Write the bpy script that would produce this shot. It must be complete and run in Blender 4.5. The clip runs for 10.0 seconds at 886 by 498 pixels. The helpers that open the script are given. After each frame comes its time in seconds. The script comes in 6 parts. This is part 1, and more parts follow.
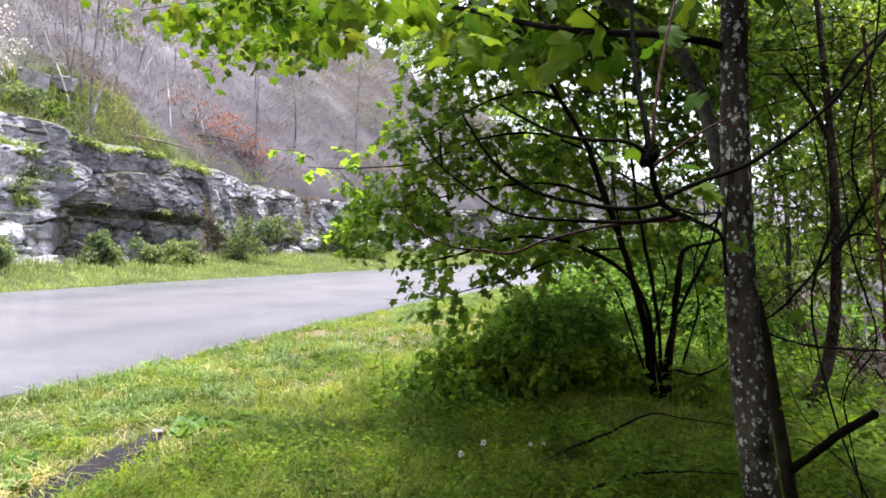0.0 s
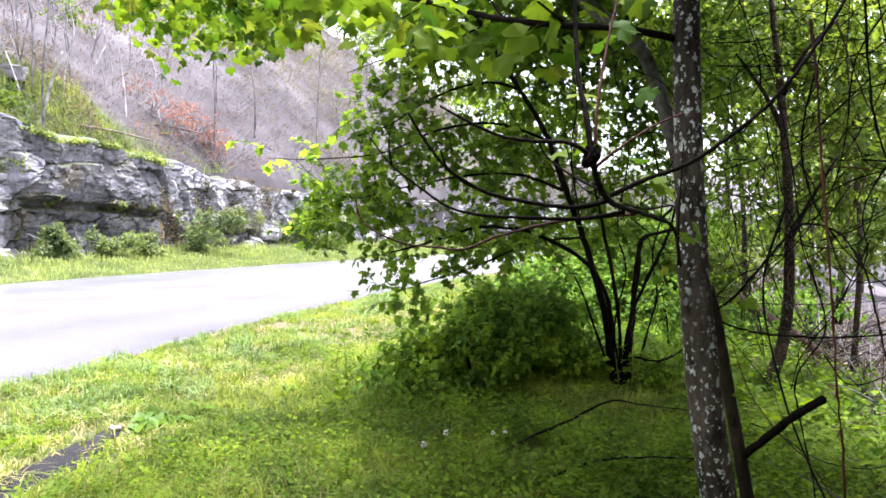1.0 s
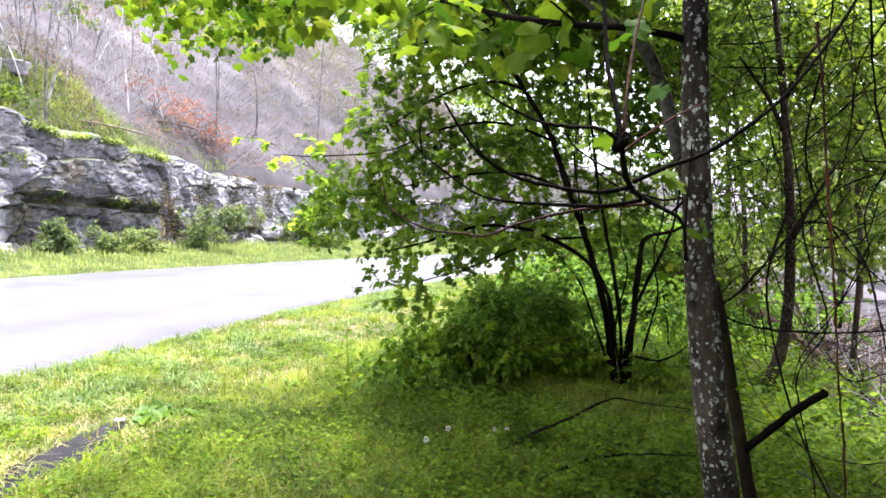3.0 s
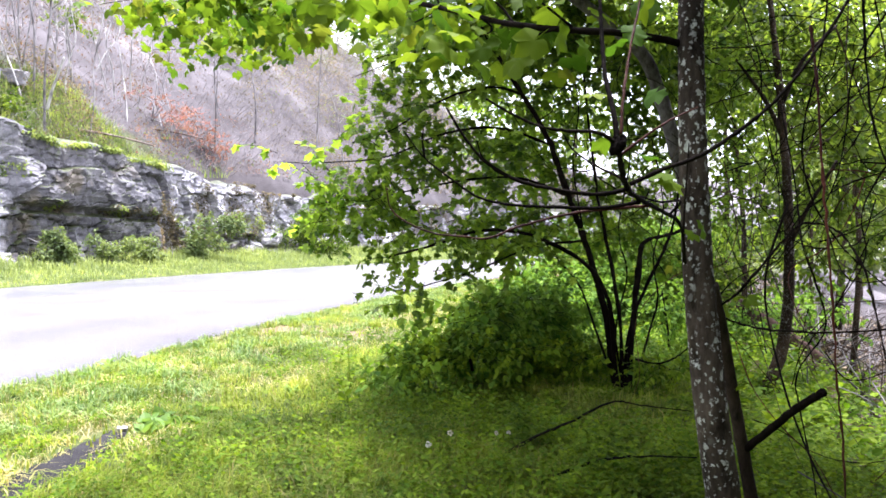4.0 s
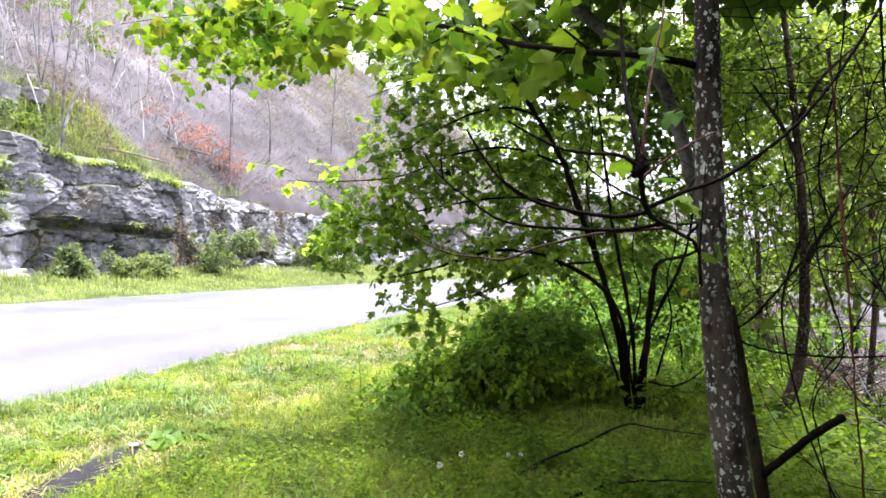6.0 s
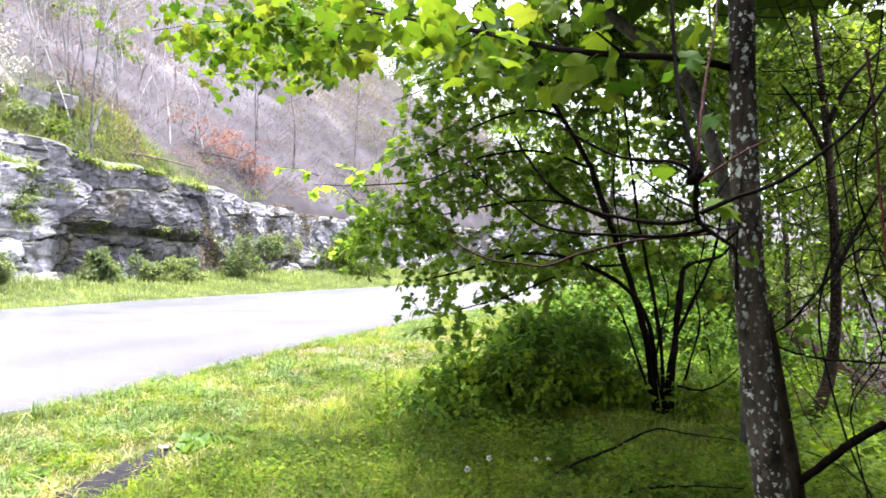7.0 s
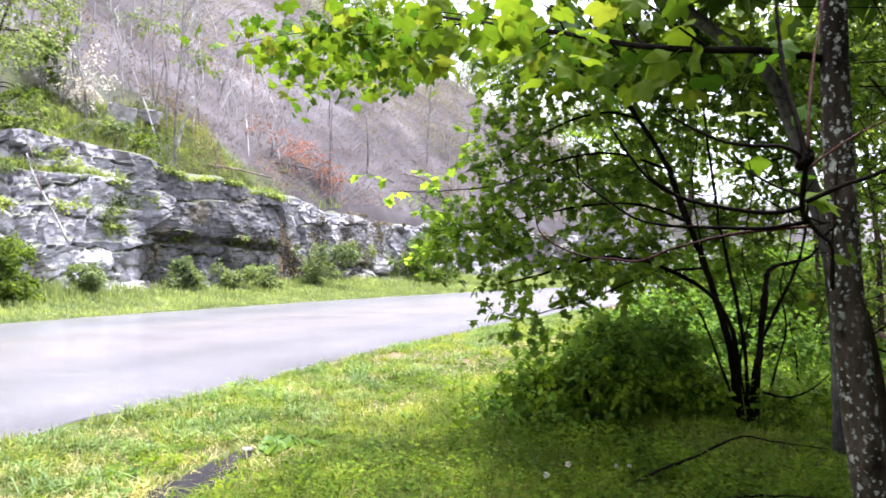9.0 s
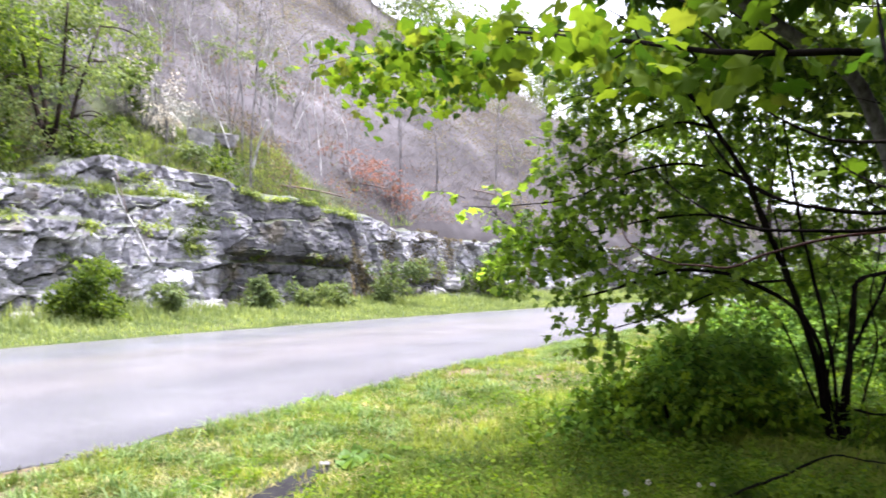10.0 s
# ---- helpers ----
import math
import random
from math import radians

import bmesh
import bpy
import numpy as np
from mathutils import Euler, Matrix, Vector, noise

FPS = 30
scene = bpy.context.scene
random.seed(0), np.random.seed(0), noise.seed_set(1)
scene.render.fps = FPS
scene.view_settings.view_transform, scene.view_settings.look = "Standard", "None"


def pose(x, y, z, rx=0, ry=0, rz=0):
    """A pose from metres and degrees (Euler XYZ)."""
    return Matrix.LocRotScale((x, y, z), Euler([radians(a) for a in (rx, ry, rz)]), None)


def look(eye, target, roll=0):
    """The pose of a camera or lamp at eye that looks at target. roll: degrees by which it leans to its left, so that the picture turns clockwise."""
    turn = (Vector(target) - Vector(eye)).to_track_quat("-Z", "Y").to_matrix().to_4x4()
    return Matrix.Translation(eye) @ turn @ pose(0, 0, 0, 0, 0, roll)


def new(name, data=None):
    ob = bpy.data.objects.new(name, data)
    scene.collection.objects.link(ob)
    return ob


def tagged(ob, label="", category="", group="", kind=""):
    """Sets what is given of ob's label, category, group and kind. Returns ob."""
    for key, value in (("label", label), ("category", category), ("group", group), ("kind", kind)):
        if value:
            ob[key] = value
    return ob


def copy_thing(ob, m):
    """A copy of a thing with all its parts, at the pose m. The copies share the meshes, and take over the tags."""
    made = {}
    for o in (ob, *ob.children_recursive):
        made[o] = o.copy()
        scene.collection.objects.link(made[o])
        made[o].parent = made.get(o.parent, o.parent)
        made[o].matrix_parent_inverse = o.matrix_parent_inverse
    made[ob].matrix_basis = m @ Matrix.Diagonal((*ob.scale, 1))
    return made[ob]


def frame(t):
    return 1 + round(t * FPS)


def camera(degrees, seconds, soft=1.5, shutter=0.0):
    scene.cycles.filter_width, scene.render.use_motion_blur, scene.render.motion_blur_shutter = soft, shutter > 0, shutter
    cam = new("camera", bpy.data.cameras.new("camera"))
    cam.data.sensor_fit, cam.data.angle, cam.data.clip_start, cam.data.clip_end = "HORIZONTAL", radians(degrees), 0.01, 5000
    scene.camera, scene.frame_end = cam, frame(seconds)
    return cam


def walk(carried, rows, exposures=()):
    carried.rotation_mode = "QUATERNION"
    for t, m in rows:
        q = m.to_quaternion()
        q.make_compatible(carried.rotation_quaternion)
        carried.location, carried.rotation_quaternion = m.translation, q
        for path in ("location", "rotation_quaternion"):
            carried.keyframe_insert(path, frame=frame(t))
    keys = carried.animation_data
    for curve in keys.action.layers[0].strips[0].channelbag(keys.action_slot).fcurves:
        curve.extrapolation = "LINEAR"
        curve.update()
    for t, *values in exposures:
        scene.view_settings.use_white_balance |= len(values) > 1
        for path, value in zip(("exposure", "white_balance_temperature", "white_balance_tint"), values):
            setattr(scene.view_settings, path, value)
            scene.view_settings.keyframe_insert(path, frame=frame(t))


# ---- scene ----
cam = camera(59.3, 10.0, 1.6, 0.6)
PATH = [
    (0, (-0.029, 0.25, 1.138), (-0.1, 2.249, 1.129), 0.1),
    (0.5, (-0.023, 0.253, 1.142), (-0.051, 2.253, 1.116), -0.7),
    (1, (-0.018, 0.252, 1.145), (0.006, 2.251, 1.109), -0.4),
    (1.5, (-0.02, 0.244, 1.147), (0.0, 2.243, 1.135), -0.1),
    (2, (-0.027, 0.238, 1.143), (-0.014, 2.238, 1.124), 0.0),
    (2.5, (-0.038, 0.23, 1.136), (-0.016, 2.229, 1.099), 0.4),
    (4, (-0.046, 0.201, 1.129), (-0.02, 2.201, 1.107), -0.3),
    (4.5, (-0.05, 0.204, 1.129), (-0.039, 2.204, 1.12), -0.2),
    (5, (-0.05, 0.202, 1.129), (-0.044, 2.202, 1.125), 0.0),
    (5.5, (-0.048, 0.202, 1.129), (-0.043, 2.202, 1.143), 0.2),
    (7, (-0.07, 0.205, 1.134), (-0.135, 2.204, 1.169), 0.1),
    (7.5, (-0.078, 0.205, 1.131), (-0.184, 2.201, 1.163), 0.2),
    (8, (-0.077, 0.203, 1.13), (-0.202, 2.199, 1.161), 0.0),
    (8.5, (-0.081, 0.201, 1.128), (-0.259, 2.193, 1.166), -0.5),
    (9, (-0.088, 0.201, 1.124), (-0.338, 2.185, 1.176), -0.4),
    (9.5, (-0.093, 0.204, 1.123), (-0.408, 2.178, 1.196), -0.5),
    (10, (-0.103, 0.194, 1.117), (-0.529, 2.145, 1.213), -1.0),
]
walk(cam, [(t, look(eye, target, roll)) for t, eye, target, roll in PATH],
     [(0, 1.68, 5990, 22), (0.5, 1.95, 5990, 22), (1, 2.3, 5990, 22), (5, 2.32, 5990, 22), (8.5, 2.14, 5990, 22), (10, 1.92, 5990, 22)])

# ---- light ----
SUN_AZ, SUN_EL = radians(25), radians(74)
world = bpy.data.worlds.new("overcast")
scene.world = world
world.use_nodes = True
wn = world.node_tree
sky = wn.nodes.new("ShaderNodeTexSky")
sky.sky_type, sky.sun_disc = "NISHITA", False
sky.sun_elevation, sky.sun_rotation = SUN_EL, SUN_AZ
cloud = wn.nodes.new("ShaderNodeMix")
cloud.data_type = "RGBA"
cloud.inputs[0].default_value = 0.85
cloud.inputs[7].default_value = (13.0, 13.4, 13.8, 1)
wn.links.new(sky.outputs[0], cloud.inputs[6])
wn.links.new(cloud.outputs[2], wn.nodes["Background"].inputs[0])
wn.nodes["Background"].inputs[1].default_value = 0.067
sun = new("sun", bpy.data.lights.new("sun", "SUN"))
sun.data.energy, sun.data.angle, sun.data.color = 5.0, radians(20), (1, 0.98, 0.95)
sun.matrix_world = look((30 * math.sin(SUN_AZ) * math.cos(SUN_EL), 30 * math.cos(SUN_AZ) * math.cos(SUN_EL), 30 * math.sin(SUN_EL)), (0, 0, 0))

# ---- materials ----


def node_mat(name, rough=0.8, spec=0.3):
    m = bpy.data.materials.new(name)
    m.use_nodes = True
    b = m.node_tree.nodes["Principled BSDF"]
    b.inputs["Roughness"].default_value = rough
    b.inputs["Specular IOR Level"].default_value = spec
    return m, m.node_tree, b


def noise_node(nt, scale, detail=6, rough=0.6, where=None, distort=0.0):
    n = nt.nodes.new("ShaderNodeTexNoise")
    n.inputs["Scale"].default_value, n.inputs["Detail"].default_value = scale, detail
    n.inputs["Roughness"].default_value, n.inputs["Distortion"].default_value = rough, distort
    if where is None:
        where = nt.nodes.new("ShaderNodeNewGeometry").outputs["Position"]
    nt.links.new(where, n.inputs["Vector"])
    return n


def ramp(nt, fac, stops):
    r = nt.nodes.new("ShaderNodeValToRGB")
    e = r.color_ramp.elements
    while len(e) < len(stops):
        e.new(0.5)
    for el, (p, c) in zip(e, stops):
        el.position, el.color = p, (*c, 1)
    nt.links.new(fac, r.inputs[0])
    return r.outputs[0]


def blend(nt, fac, a, b, mode="MIX"):
    m = nt.nodes.new("ShaderNodeMix")
    m.data_type, m.blend_type = "RGBA", mode
    for slot, v in ((0, fac), (6, a), (7, b)):
        if isinstance(v, (int, float)):
            m.inputs[slot].default_value = v
        elif isinstance(v, tuple):
            m.inputs[slot].default_value = (*v, 1)
        else:
            nt.links.new(v, m.inputs[slot])
    return m.outputs[2]


def bump(nt, b, height, strength, dist):
    n = nt.nodes.new("ShaderNodeBump")
    n.inputs["Strength"].default_value, n.inputs["Distance"].default_value = strength, dist
    nt.links.new(height, n.inputs["Height"])
    nt.links.new(n.outputs[0], b.inputs["Normal"])
    return n


def scaled(nt, sx, sy, sz, space="Object"):
    t = nt.nodes.new("ShaderNodeTexCoord")
    v = nt.nodes.new("ShaderNodeVectorMath")
    v.operation = "MULTIPLY"
    v.inputs[1].default_value = (sx, sy, sz)
    nt.links.new(t.outputs[space], v.inputs[0])
    return v.outputs[0]


def rocky(name, c_dark, c_mid, c_pale, scale=1.0, rough=0.55, moss=0.0, face=False):
    m, nt, b = node_mat(name, rough, 0.2)
    big = noise_node(nt, 0.7 * scale, 8, 0.65)
    col = ramp(nt, big.outputs[0], [(0.30, c_dark), (0.52, c_mid), (0.72, c_pale)])
    streak = noise_node(nt, 1.0, 5, 0.6, scaled(nt, 3.0, 3.0, 0.5))
    st = ramp(nt, streak.outputs[0], [(0.40, (0.76, 0.75, 0.76)), (0.60, (1.06, 1.06, 1.06))])
    col = blend(nt, 1.0, col, st, "MULTIPLY")
    rnd = nt.nodes.new("ShaderNodeObjectInfo").outputs["Random"]
    tone = ramp(nt, rnd, [(0.0, (0.68, 0.68, 0.71)), (1.0, (1.2, 1.19, 1.17))])
    col = blend(nt, 1.0, col, tone, "MULTIPLY")
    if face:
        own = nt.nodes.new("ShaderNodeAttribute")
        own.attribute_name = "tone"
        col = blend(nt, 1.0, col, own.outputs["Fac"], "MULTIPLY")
    if moss:
        mo = noise_node(nt, 1.6, 5, 0.7)
        f = ramp(nt, mo.outputs[0], [(0.60, (0, 0, 0)), (0.70, (moss, moss, moss))])
        col = blend(nt, f, col, (0.10, 0.13, 0.035))
    pock = noise_node(nt, 3.1 * scale, 7, 0.7, distort=0.6)
    col = blend(nt, 1.0, col, ramp(nt, pock.outputs[0], [(0.36, (0.78, 0.77, 0.79)), (0.5, (0.95, 0.95, 0.96)), (0.66, (1.12, 1.11, 1.10))]), "MULTIPLY")
    wob = noise_node(nt, 1.5, 4, 0.6)
    pos = nt.nodes.new("ShaderNodeNewGeometry").outputs["Position"]
    shift = nt.nodes.new("ShaderNodeVectorMath")
    shift.operation = "MULTIPLY_ADD"
    nt.links.new(wob.outputs["Color"], shift.inputs[0])
    shift.inputs[1].default_value = (0.7, 0.7, 0.45)
    nt.links.new(pos, shift.inputs[2])
    flat = nt.nodes.new("ShaderNodeVectorMath")
    flat.operation = "MULTIPLY"
    nt.links.new(shift.outputs[0], flat.inputs[0])
    flat.inputs[1].default_value = (1.0, 1.0, 1.7)
    for size, edge in ((1.35, 0.035), (3.4, 0.05)):
        cells = nt.nodes.new("ShaderNodeTexVoronoi")
        cells.inputs["Scale"].default_value = size
        nt.links.new(flat.outputs[0], cells.inputs["Vector"])
        bw = nt.nodes.new("ShaderNodeRGBToBW")
        nt.links.new(cells.outputs["Color"], bw.inputs[0])
        col = blend(nt, 1.0, col, ramp(nt, bw.outputs[0], [(0.25, (0.84, 0.84, 0.86)), (0.75, (1.14, 1.13, 1.12))]), "MULTIPLY")
        rim = nt.nodes.new("ShaderNodeTexVoronoi")
        rim.feature = "DISTANCE_TO_EDGE"
        rim.inputs["Scale"].default_value = size
        nt.links.new(flat.outputs[0], rim.inputs["Vector"])
        col = blend(nt, 1.0, col, ramp(nt, rim.outputs["Distance"], [(0.0, (0.66, 0.66, 0.68)), (edge, (1, 1, 1))]), "MULTIPLY")
    stain = noise_node(nt, 0.9, 5, 0.6)
    col = blend(nt, ramp(nt, stain.outputs[0], [(0.58, (0, 0, 0)), (0.68, (0.55, 0.55, 0.55))]), col, (0.13, 0.105, 0.065))
    sep = nt.nodes.new("ShaderNodeSeparateXYZ")
    nt.links.new(nt.nodes.new("ShaderNodeNewGeometry").outputs["True Normal"], sep.inputs[0])
    top = ramp(nt, sep.outputs[2], [(0.55, (0, 0, 0)), (0.8, (0.85, 0.85, 0.85))])
    turf = ramp(nt, pock.outputs[0], [(0.4, (0.030, 0.045, 0.013)), (0.6, (0.075, 0.088, 0.030))])
    if moss:
        col = blend(nt, top, col, turf)
    nt.links.new(col, b.inputs["Base Color"])
    fine = noise_node(nt, 6.0 * scale, 10, 0.7)
    bump(nt, b, fine.outputs[0], 0.6, 0.05)
    return m


def bark(name, dark, pale, lichen=0.0, rough=0.85, scale=1.0, spec=0.08):
    m, nt, b = node_mat(name, rough, spec)
    n = noise_node(nt, 34 * scale, 9, 0.72, scaled(nt, 1, 1, 0.35))
    col = ramp(nt, n.outputs[0], [(0.35, dark), (0.65, pale)])
    band = noise_node(nt, 2.6 * scale, 3, 0.5)
    col = blend(nt, 1.0, col, ramp(nt, band.outputs[0], [(0.36, (0.42, 0.41, 0.40)), (0.64, (1.25, 1.25, 1.25))]), "MULTIPLY")
    if lichen:
        wob = noise_node(nt, 90, 5, 0.65)
        patch = noise_node(nt, 5.5, 3, 0.5)
        total = None
        for size, cut in ((44, 0.36), (100, 0.39)):
            v = nt.nodes.new("ShaderNodeTexVoronoi")
            v.inputs["Scale"].default_value = size * scale
            shift = nt.nodes.new("ShaderNodeVectorMath")
            shift.operation = "MULTIPLY_ADD"
            nt.links.new(noise_node(nt, 70, 4, 0.7).outputs["Color"], shift.inputs[0])
            shift.inputs[1].default_value = (0.022, 0.022, 0.022)
            nt.links.new(scaled(nt, 1, 1, 0.75), shift.inputs[2])
            nt.links.new(shift.outputs[0], v.inputs["Vector"])
            dist = nt.nodes.new("ShaderNodeMath")
            dist.operation = "MULTIPLY_ADD"
            nt.links.new(wob.outputs[0], dist.inputs[0])
            dist.inputs[1].default_value = 0.75
            nt.links.new(v.outputs["Distance"], dist.inputs[2])
            spot = ramp(nt, dist.outputs[0], [(cut + 0.24, (1, 1, 1)), (cut + 0.34, (0, 0, 0))])
            keep = ramp(nt, v.outputs["Color"], [(0.42, (0, 0, 0)), (0.5, (lichen, lichen, lichen))])
            spot = blend(nt, 1.0, spot, keep, "MULTIPLY")
            total = spot if total is None else blend(nt, 1.0, total, spot, "LIGHTEN")
        where = ramp(nt, patch.outputs[0], [(0.36, (0.25, 0.25, 0.25)), (0.52, (1, 1, 1))])
        f = blend(nt, 1.0, total, where, "MULTIPLY")
        col = blend(nt, f, col, ramp(nt, wob.outputs[0], [(0.35, (0.24, 0.25, 0.225)), (0.62, (0.46, 0.47, 0.44))]))
    nt.links.new(col, b.inputs["Base Color"])
    bump(nt, b, n.outputs[0], 0.9, 0.008)
    return m


def leafy(name, lo, hi, through_light=0.45, rough=0.45, per_island=True, odd=None, patches=0.25, shine=0.08):
    m, nt, b = node_mat(name, rough, shine)
    if per_island:
        rnd = nt.nodes.new("ShaderNodeNewGeometry").outputs["Random Per Island"]
    else:
        rnd = nt.nodes.new("ShaderNodeObjectInfo").outputs["Random"]
    stops = [(0.0, lo), (0.9, hi)] + ([(0.96, odd)] if odd else [])
    col = ramp(nt, rnd, stops)
    for size in (0.9, 3.2):
        n = noise_node(nt, size, 3, 0.5)
        col = blend(nt, 1.0, col, ramp(nt, n.outputs[0], [(0.32, (1 - 1.1 * patches, 1 - patches, 1 - patches)), (0.68, (1 + 1.3 * patches, 1 + patches, 1 + 0.4 * patches))]), "MULTIPLY")
    nt.links.new(col, b.inputs["Base Color"])
    t = nt.nodes.new("ShaderNodeBsdfTranslucent")
    warm = blend(nt, 1.0, col, (1.18, 1.16, 0.6), "MULTIPLY")
    nt.links.new(warm, t.inputs[0])
    mix = nt.nodes.new("ShaderNodeMixShader")
    mix.inputs[0].default_value = through_light
    nt.links.new(b.outputs[0], mix.inputs[1])
    nt.links.new(t.outputs[0], mix.inputs[2])
    nt.links.new(mix.outputs[0], nt.nodes["Material Output"].inputs[0])
    return m


def earth(name):
    """Soil under the grass, leaf litter on the wooded slopes, split by the height and place of the ground."""
    m, nt, b = node_mat(name, 0.95, 0.1)
    n = noise_node(nt, 1.3, 8, 0.65)
    grassy = ramp(nt, n.outputs[0], [(0.3, (0.030, 0.048, 0.009)), (0.5, (0.062, 0.082, 0.022)), (0.7, (0.095, 0.096, 0.040))])
    n2 = noise_node(nt, 0.22, 9, 0.72)
    # the litter's grey-mauve carries some of the mist's tint
    litter = ramp(nt, n2.outputs[0], [(0.34, (0.050, 0.046, 0.046)), (0.5, (0.078, 0.072, 0.073)), (0.66, (0.112, 0.105, 0.107))])
    n3 = noise_node(nt, 0.055, 5, 0.6)
    litter = blend(nt, 1.0, litter, ramp(nt, n3.outputs[0], [(0.38, (0.68, 0.65, 0.65)), (0.62, (1.25, 1.25, 1.27))]), "MULTIPLY")
    attr = nt.nodes.new("ShaderNodeAttribute")
    attr.attribute_name = "litter"
    col = blend(nt, attr.outputs["Fac"], grassy, litter)
    soil = nt.nodes.new("ShaderNodeAttribute")
    soil.attribute_name = "bare"
    fine = noise_node(nt, 14, 8, 0.7)
    col = blend(nt, soil.outputs["Fac"], col, ramp(nt, fine.outputs[0], [(0.35, (0.085, 0.060, 0.037)), (0.65, (0.20, 0.15, 0.095))]))
    nt.links.new(col, b.inputs["Base Color"])
    bump(nt, b, fine.outputs[0], 0.8, 0.05)
    return m


def asphalt(name, dark, pale, rough_lo, rough_hi):
    m, nt, b = node_mat(name, 0.3, 0.72 if rough_lo < 0.5 else 0.1)
    n = noise_node(nt, 0.5, 6, 0.6)
    col = ramp(nt, n.outputs[0], [(0.35, dark), (0.65, pale)])
    grit = noise_node(nt, 160, 3, 0.6)
    col = blend(nt, 1.0, col, ramp(nt, grit.outputs[0], [(0.35, (0.7, 0.7, 0.7)), (0.65, (1.3, 1.3, 1.3))]), "MULTIPLY")
    if rough_lo < 0.5:
        lane = nt.nodes.new("ShaderNodeAttribute")
        lane.attribute_name = "across"
        drift = noise_node(nt, 0.6, 4, 0.6)
        place = nt.nodes.new("ShaderNodeMath")
        place.operation = "MULTIPLY_ADD"
        nt.links.new(drift.outputs[0], place.inputs[0])
        place.inputs[1].default_value = 0.12
        nt.links.new(lane.outputs["Fac"], place.inputs[2])
        col = blend(nt, 1.0, col, ramp(nt, place.outputs[0], [(0.08, (0.72, 0.72, 0.76)), (0.15, (1.0, 0.99, 1.0)), (0.28, (0.86, 0.86, 0.88)), (0.42, (1.08, 1.03, 1.0)), (0.55, (1.0, 0.97, 0.96)), (0.68, (1.1, 1.04, 1.0)), (0.82, (0.9, 0.92, 0.97)), (1.02, (0.84, 0.84, 0.86))]), "MULTIPLY")
    worn = noise_node(nt, 9.0, 8, 0.75)
    col = blend(nt, 1.0, col, ramp(nt, worn.outputs[0], [(0.36, (0.84, 0.83, 0.84)), (0.62, (1.1, 1.09, 1.08))]), "MULTIPLY")
    nt.links.new(col, b.inputs["Base Color"])
    r = ramp(nt, n.outputs[0], [(0.3, (rough_lo,) * 3), (0.7, (rough_hi,) * 3)])
    nt.links.new(r, b.inputs["Roughness"])
    bump(nt, b, grit.outputs[0], 0.15 if rough_lo < 0.5 else 0.9, 0.004 if rough_lo < 0.5 else 0.02)
    return m


M_EARTH = earth("soil_and_litter")
M_ROAD = asphalt("wet_asphalt", (0.118, 0.116, 0.122), (0.150, 0.147, 0.154), 0.25, 0.27)
M_PATCH = asphalt("damp_asphalt", (0.016, 0.016, 0.018), (0.04, 0.038, 0.04), 0.8, 0.98)
# greys lifted and flattened so that the cliff looks veiled by mist
M_ROCK = rocky("mist_paled_wet_rock", (0.150, 0.149, 0.155), (0.222, 0.220, 0.227), (0.288, 0.286, 0.290), 1.0, 0.62, 0.5, True)
# low-contrast grey with haze mixed into the colour
M_HAZE_ROCK = rocky("haze_paled_rock", (0.105, 0.098, 0.098), (0.165, 0.152, 0.150), (0.245, 0.228, 0.222), 0.8, 0.8, 0.4)
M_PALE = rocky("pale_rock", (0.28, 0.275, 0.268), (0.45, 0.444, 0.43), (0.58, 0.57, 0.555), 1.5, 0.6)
M_BARK = bark("lichened_bark", (0.009, 0.0065, 0.0048), (0.064, 0.050, 0.039), 1.0)
M_GREY = bark("grey_bark", (0.040, 0.036, 0.034), (0.160, 0.150, 0.148), 0.0)
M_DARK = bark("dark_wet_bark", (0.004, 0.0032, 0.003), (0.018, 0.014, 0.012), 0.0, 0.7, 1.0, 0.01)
M_BROWN = bark("brown_bark", (0.020, 0.014, 0.010), (0.075, 0.050, 0.036), 0.3)
M_TRUNK = bark("dark_brown_bark", (0.010, 0.0075, 0.006), (0.055, 0.040, 0.030), 0.0)
M_RED = bark("reddish_twig", (0.035, 0.010, 0.007), (0.09, 0.028, 0.018), 0.0, 0.6)
# both hillside barks are paled to stand in for mist over the slope
M_HILL = bark("mist_paled_hill_bark", (0.155, 0.145, 0.146), (0.240, 0.226, 0.226), 0.0)
M_FAR = bark("mist_paled_bark", (0.180, 0.170, 0.172), (0.270, 0.258, 0.260), 0.0)
M_BLEACH = bark("bleached_trunk", (0.32, 0.31, 0.30), (0.50, 0.49, 0.475), 0.0)
M_REDLOG = bark("rotten_red_log", (0.05, 0.030, 0.025), (0.125, 0.080, 0.066), 0.0)
M_LOG = bark("bleached_wood", (0.144, 0.108, 0.0936), (0.259, 0.209, 0.187), 0.0)
M_MAPLE = leafy("maple_leaf", (0.036, 0.090, 0.0080), (0.118, 0.185, 0.0150), 0.52, 0.62, False, (0.16, 0.2, 0.0297))
M_MAPLE_FAR = leafy("maple_leaf_cluster", (0.036, 0.090, 0.0080), (0.118, 0.185, 0.0150), 0.52, 0.62, True, (0.16, 0.2, 0.0297))
M_CANOPY = leafy("canopy_leaf", (0.045, 0.105, 0.0151), (0.11, 0.2, 0.0265), 0.42)
M_SHRUB = leafy("shrub_leaf", (0.050, 0.116, 0.018), (0.215, 0.345, 0.052), 0.68, 0.34, True, None, 0.32, 0.4)
M_BUSH = leafy("dark_bush_leaf", (0.056, 0.135, 0.022), (0.170, 0.300, 0.048), 0.42, 0.75)
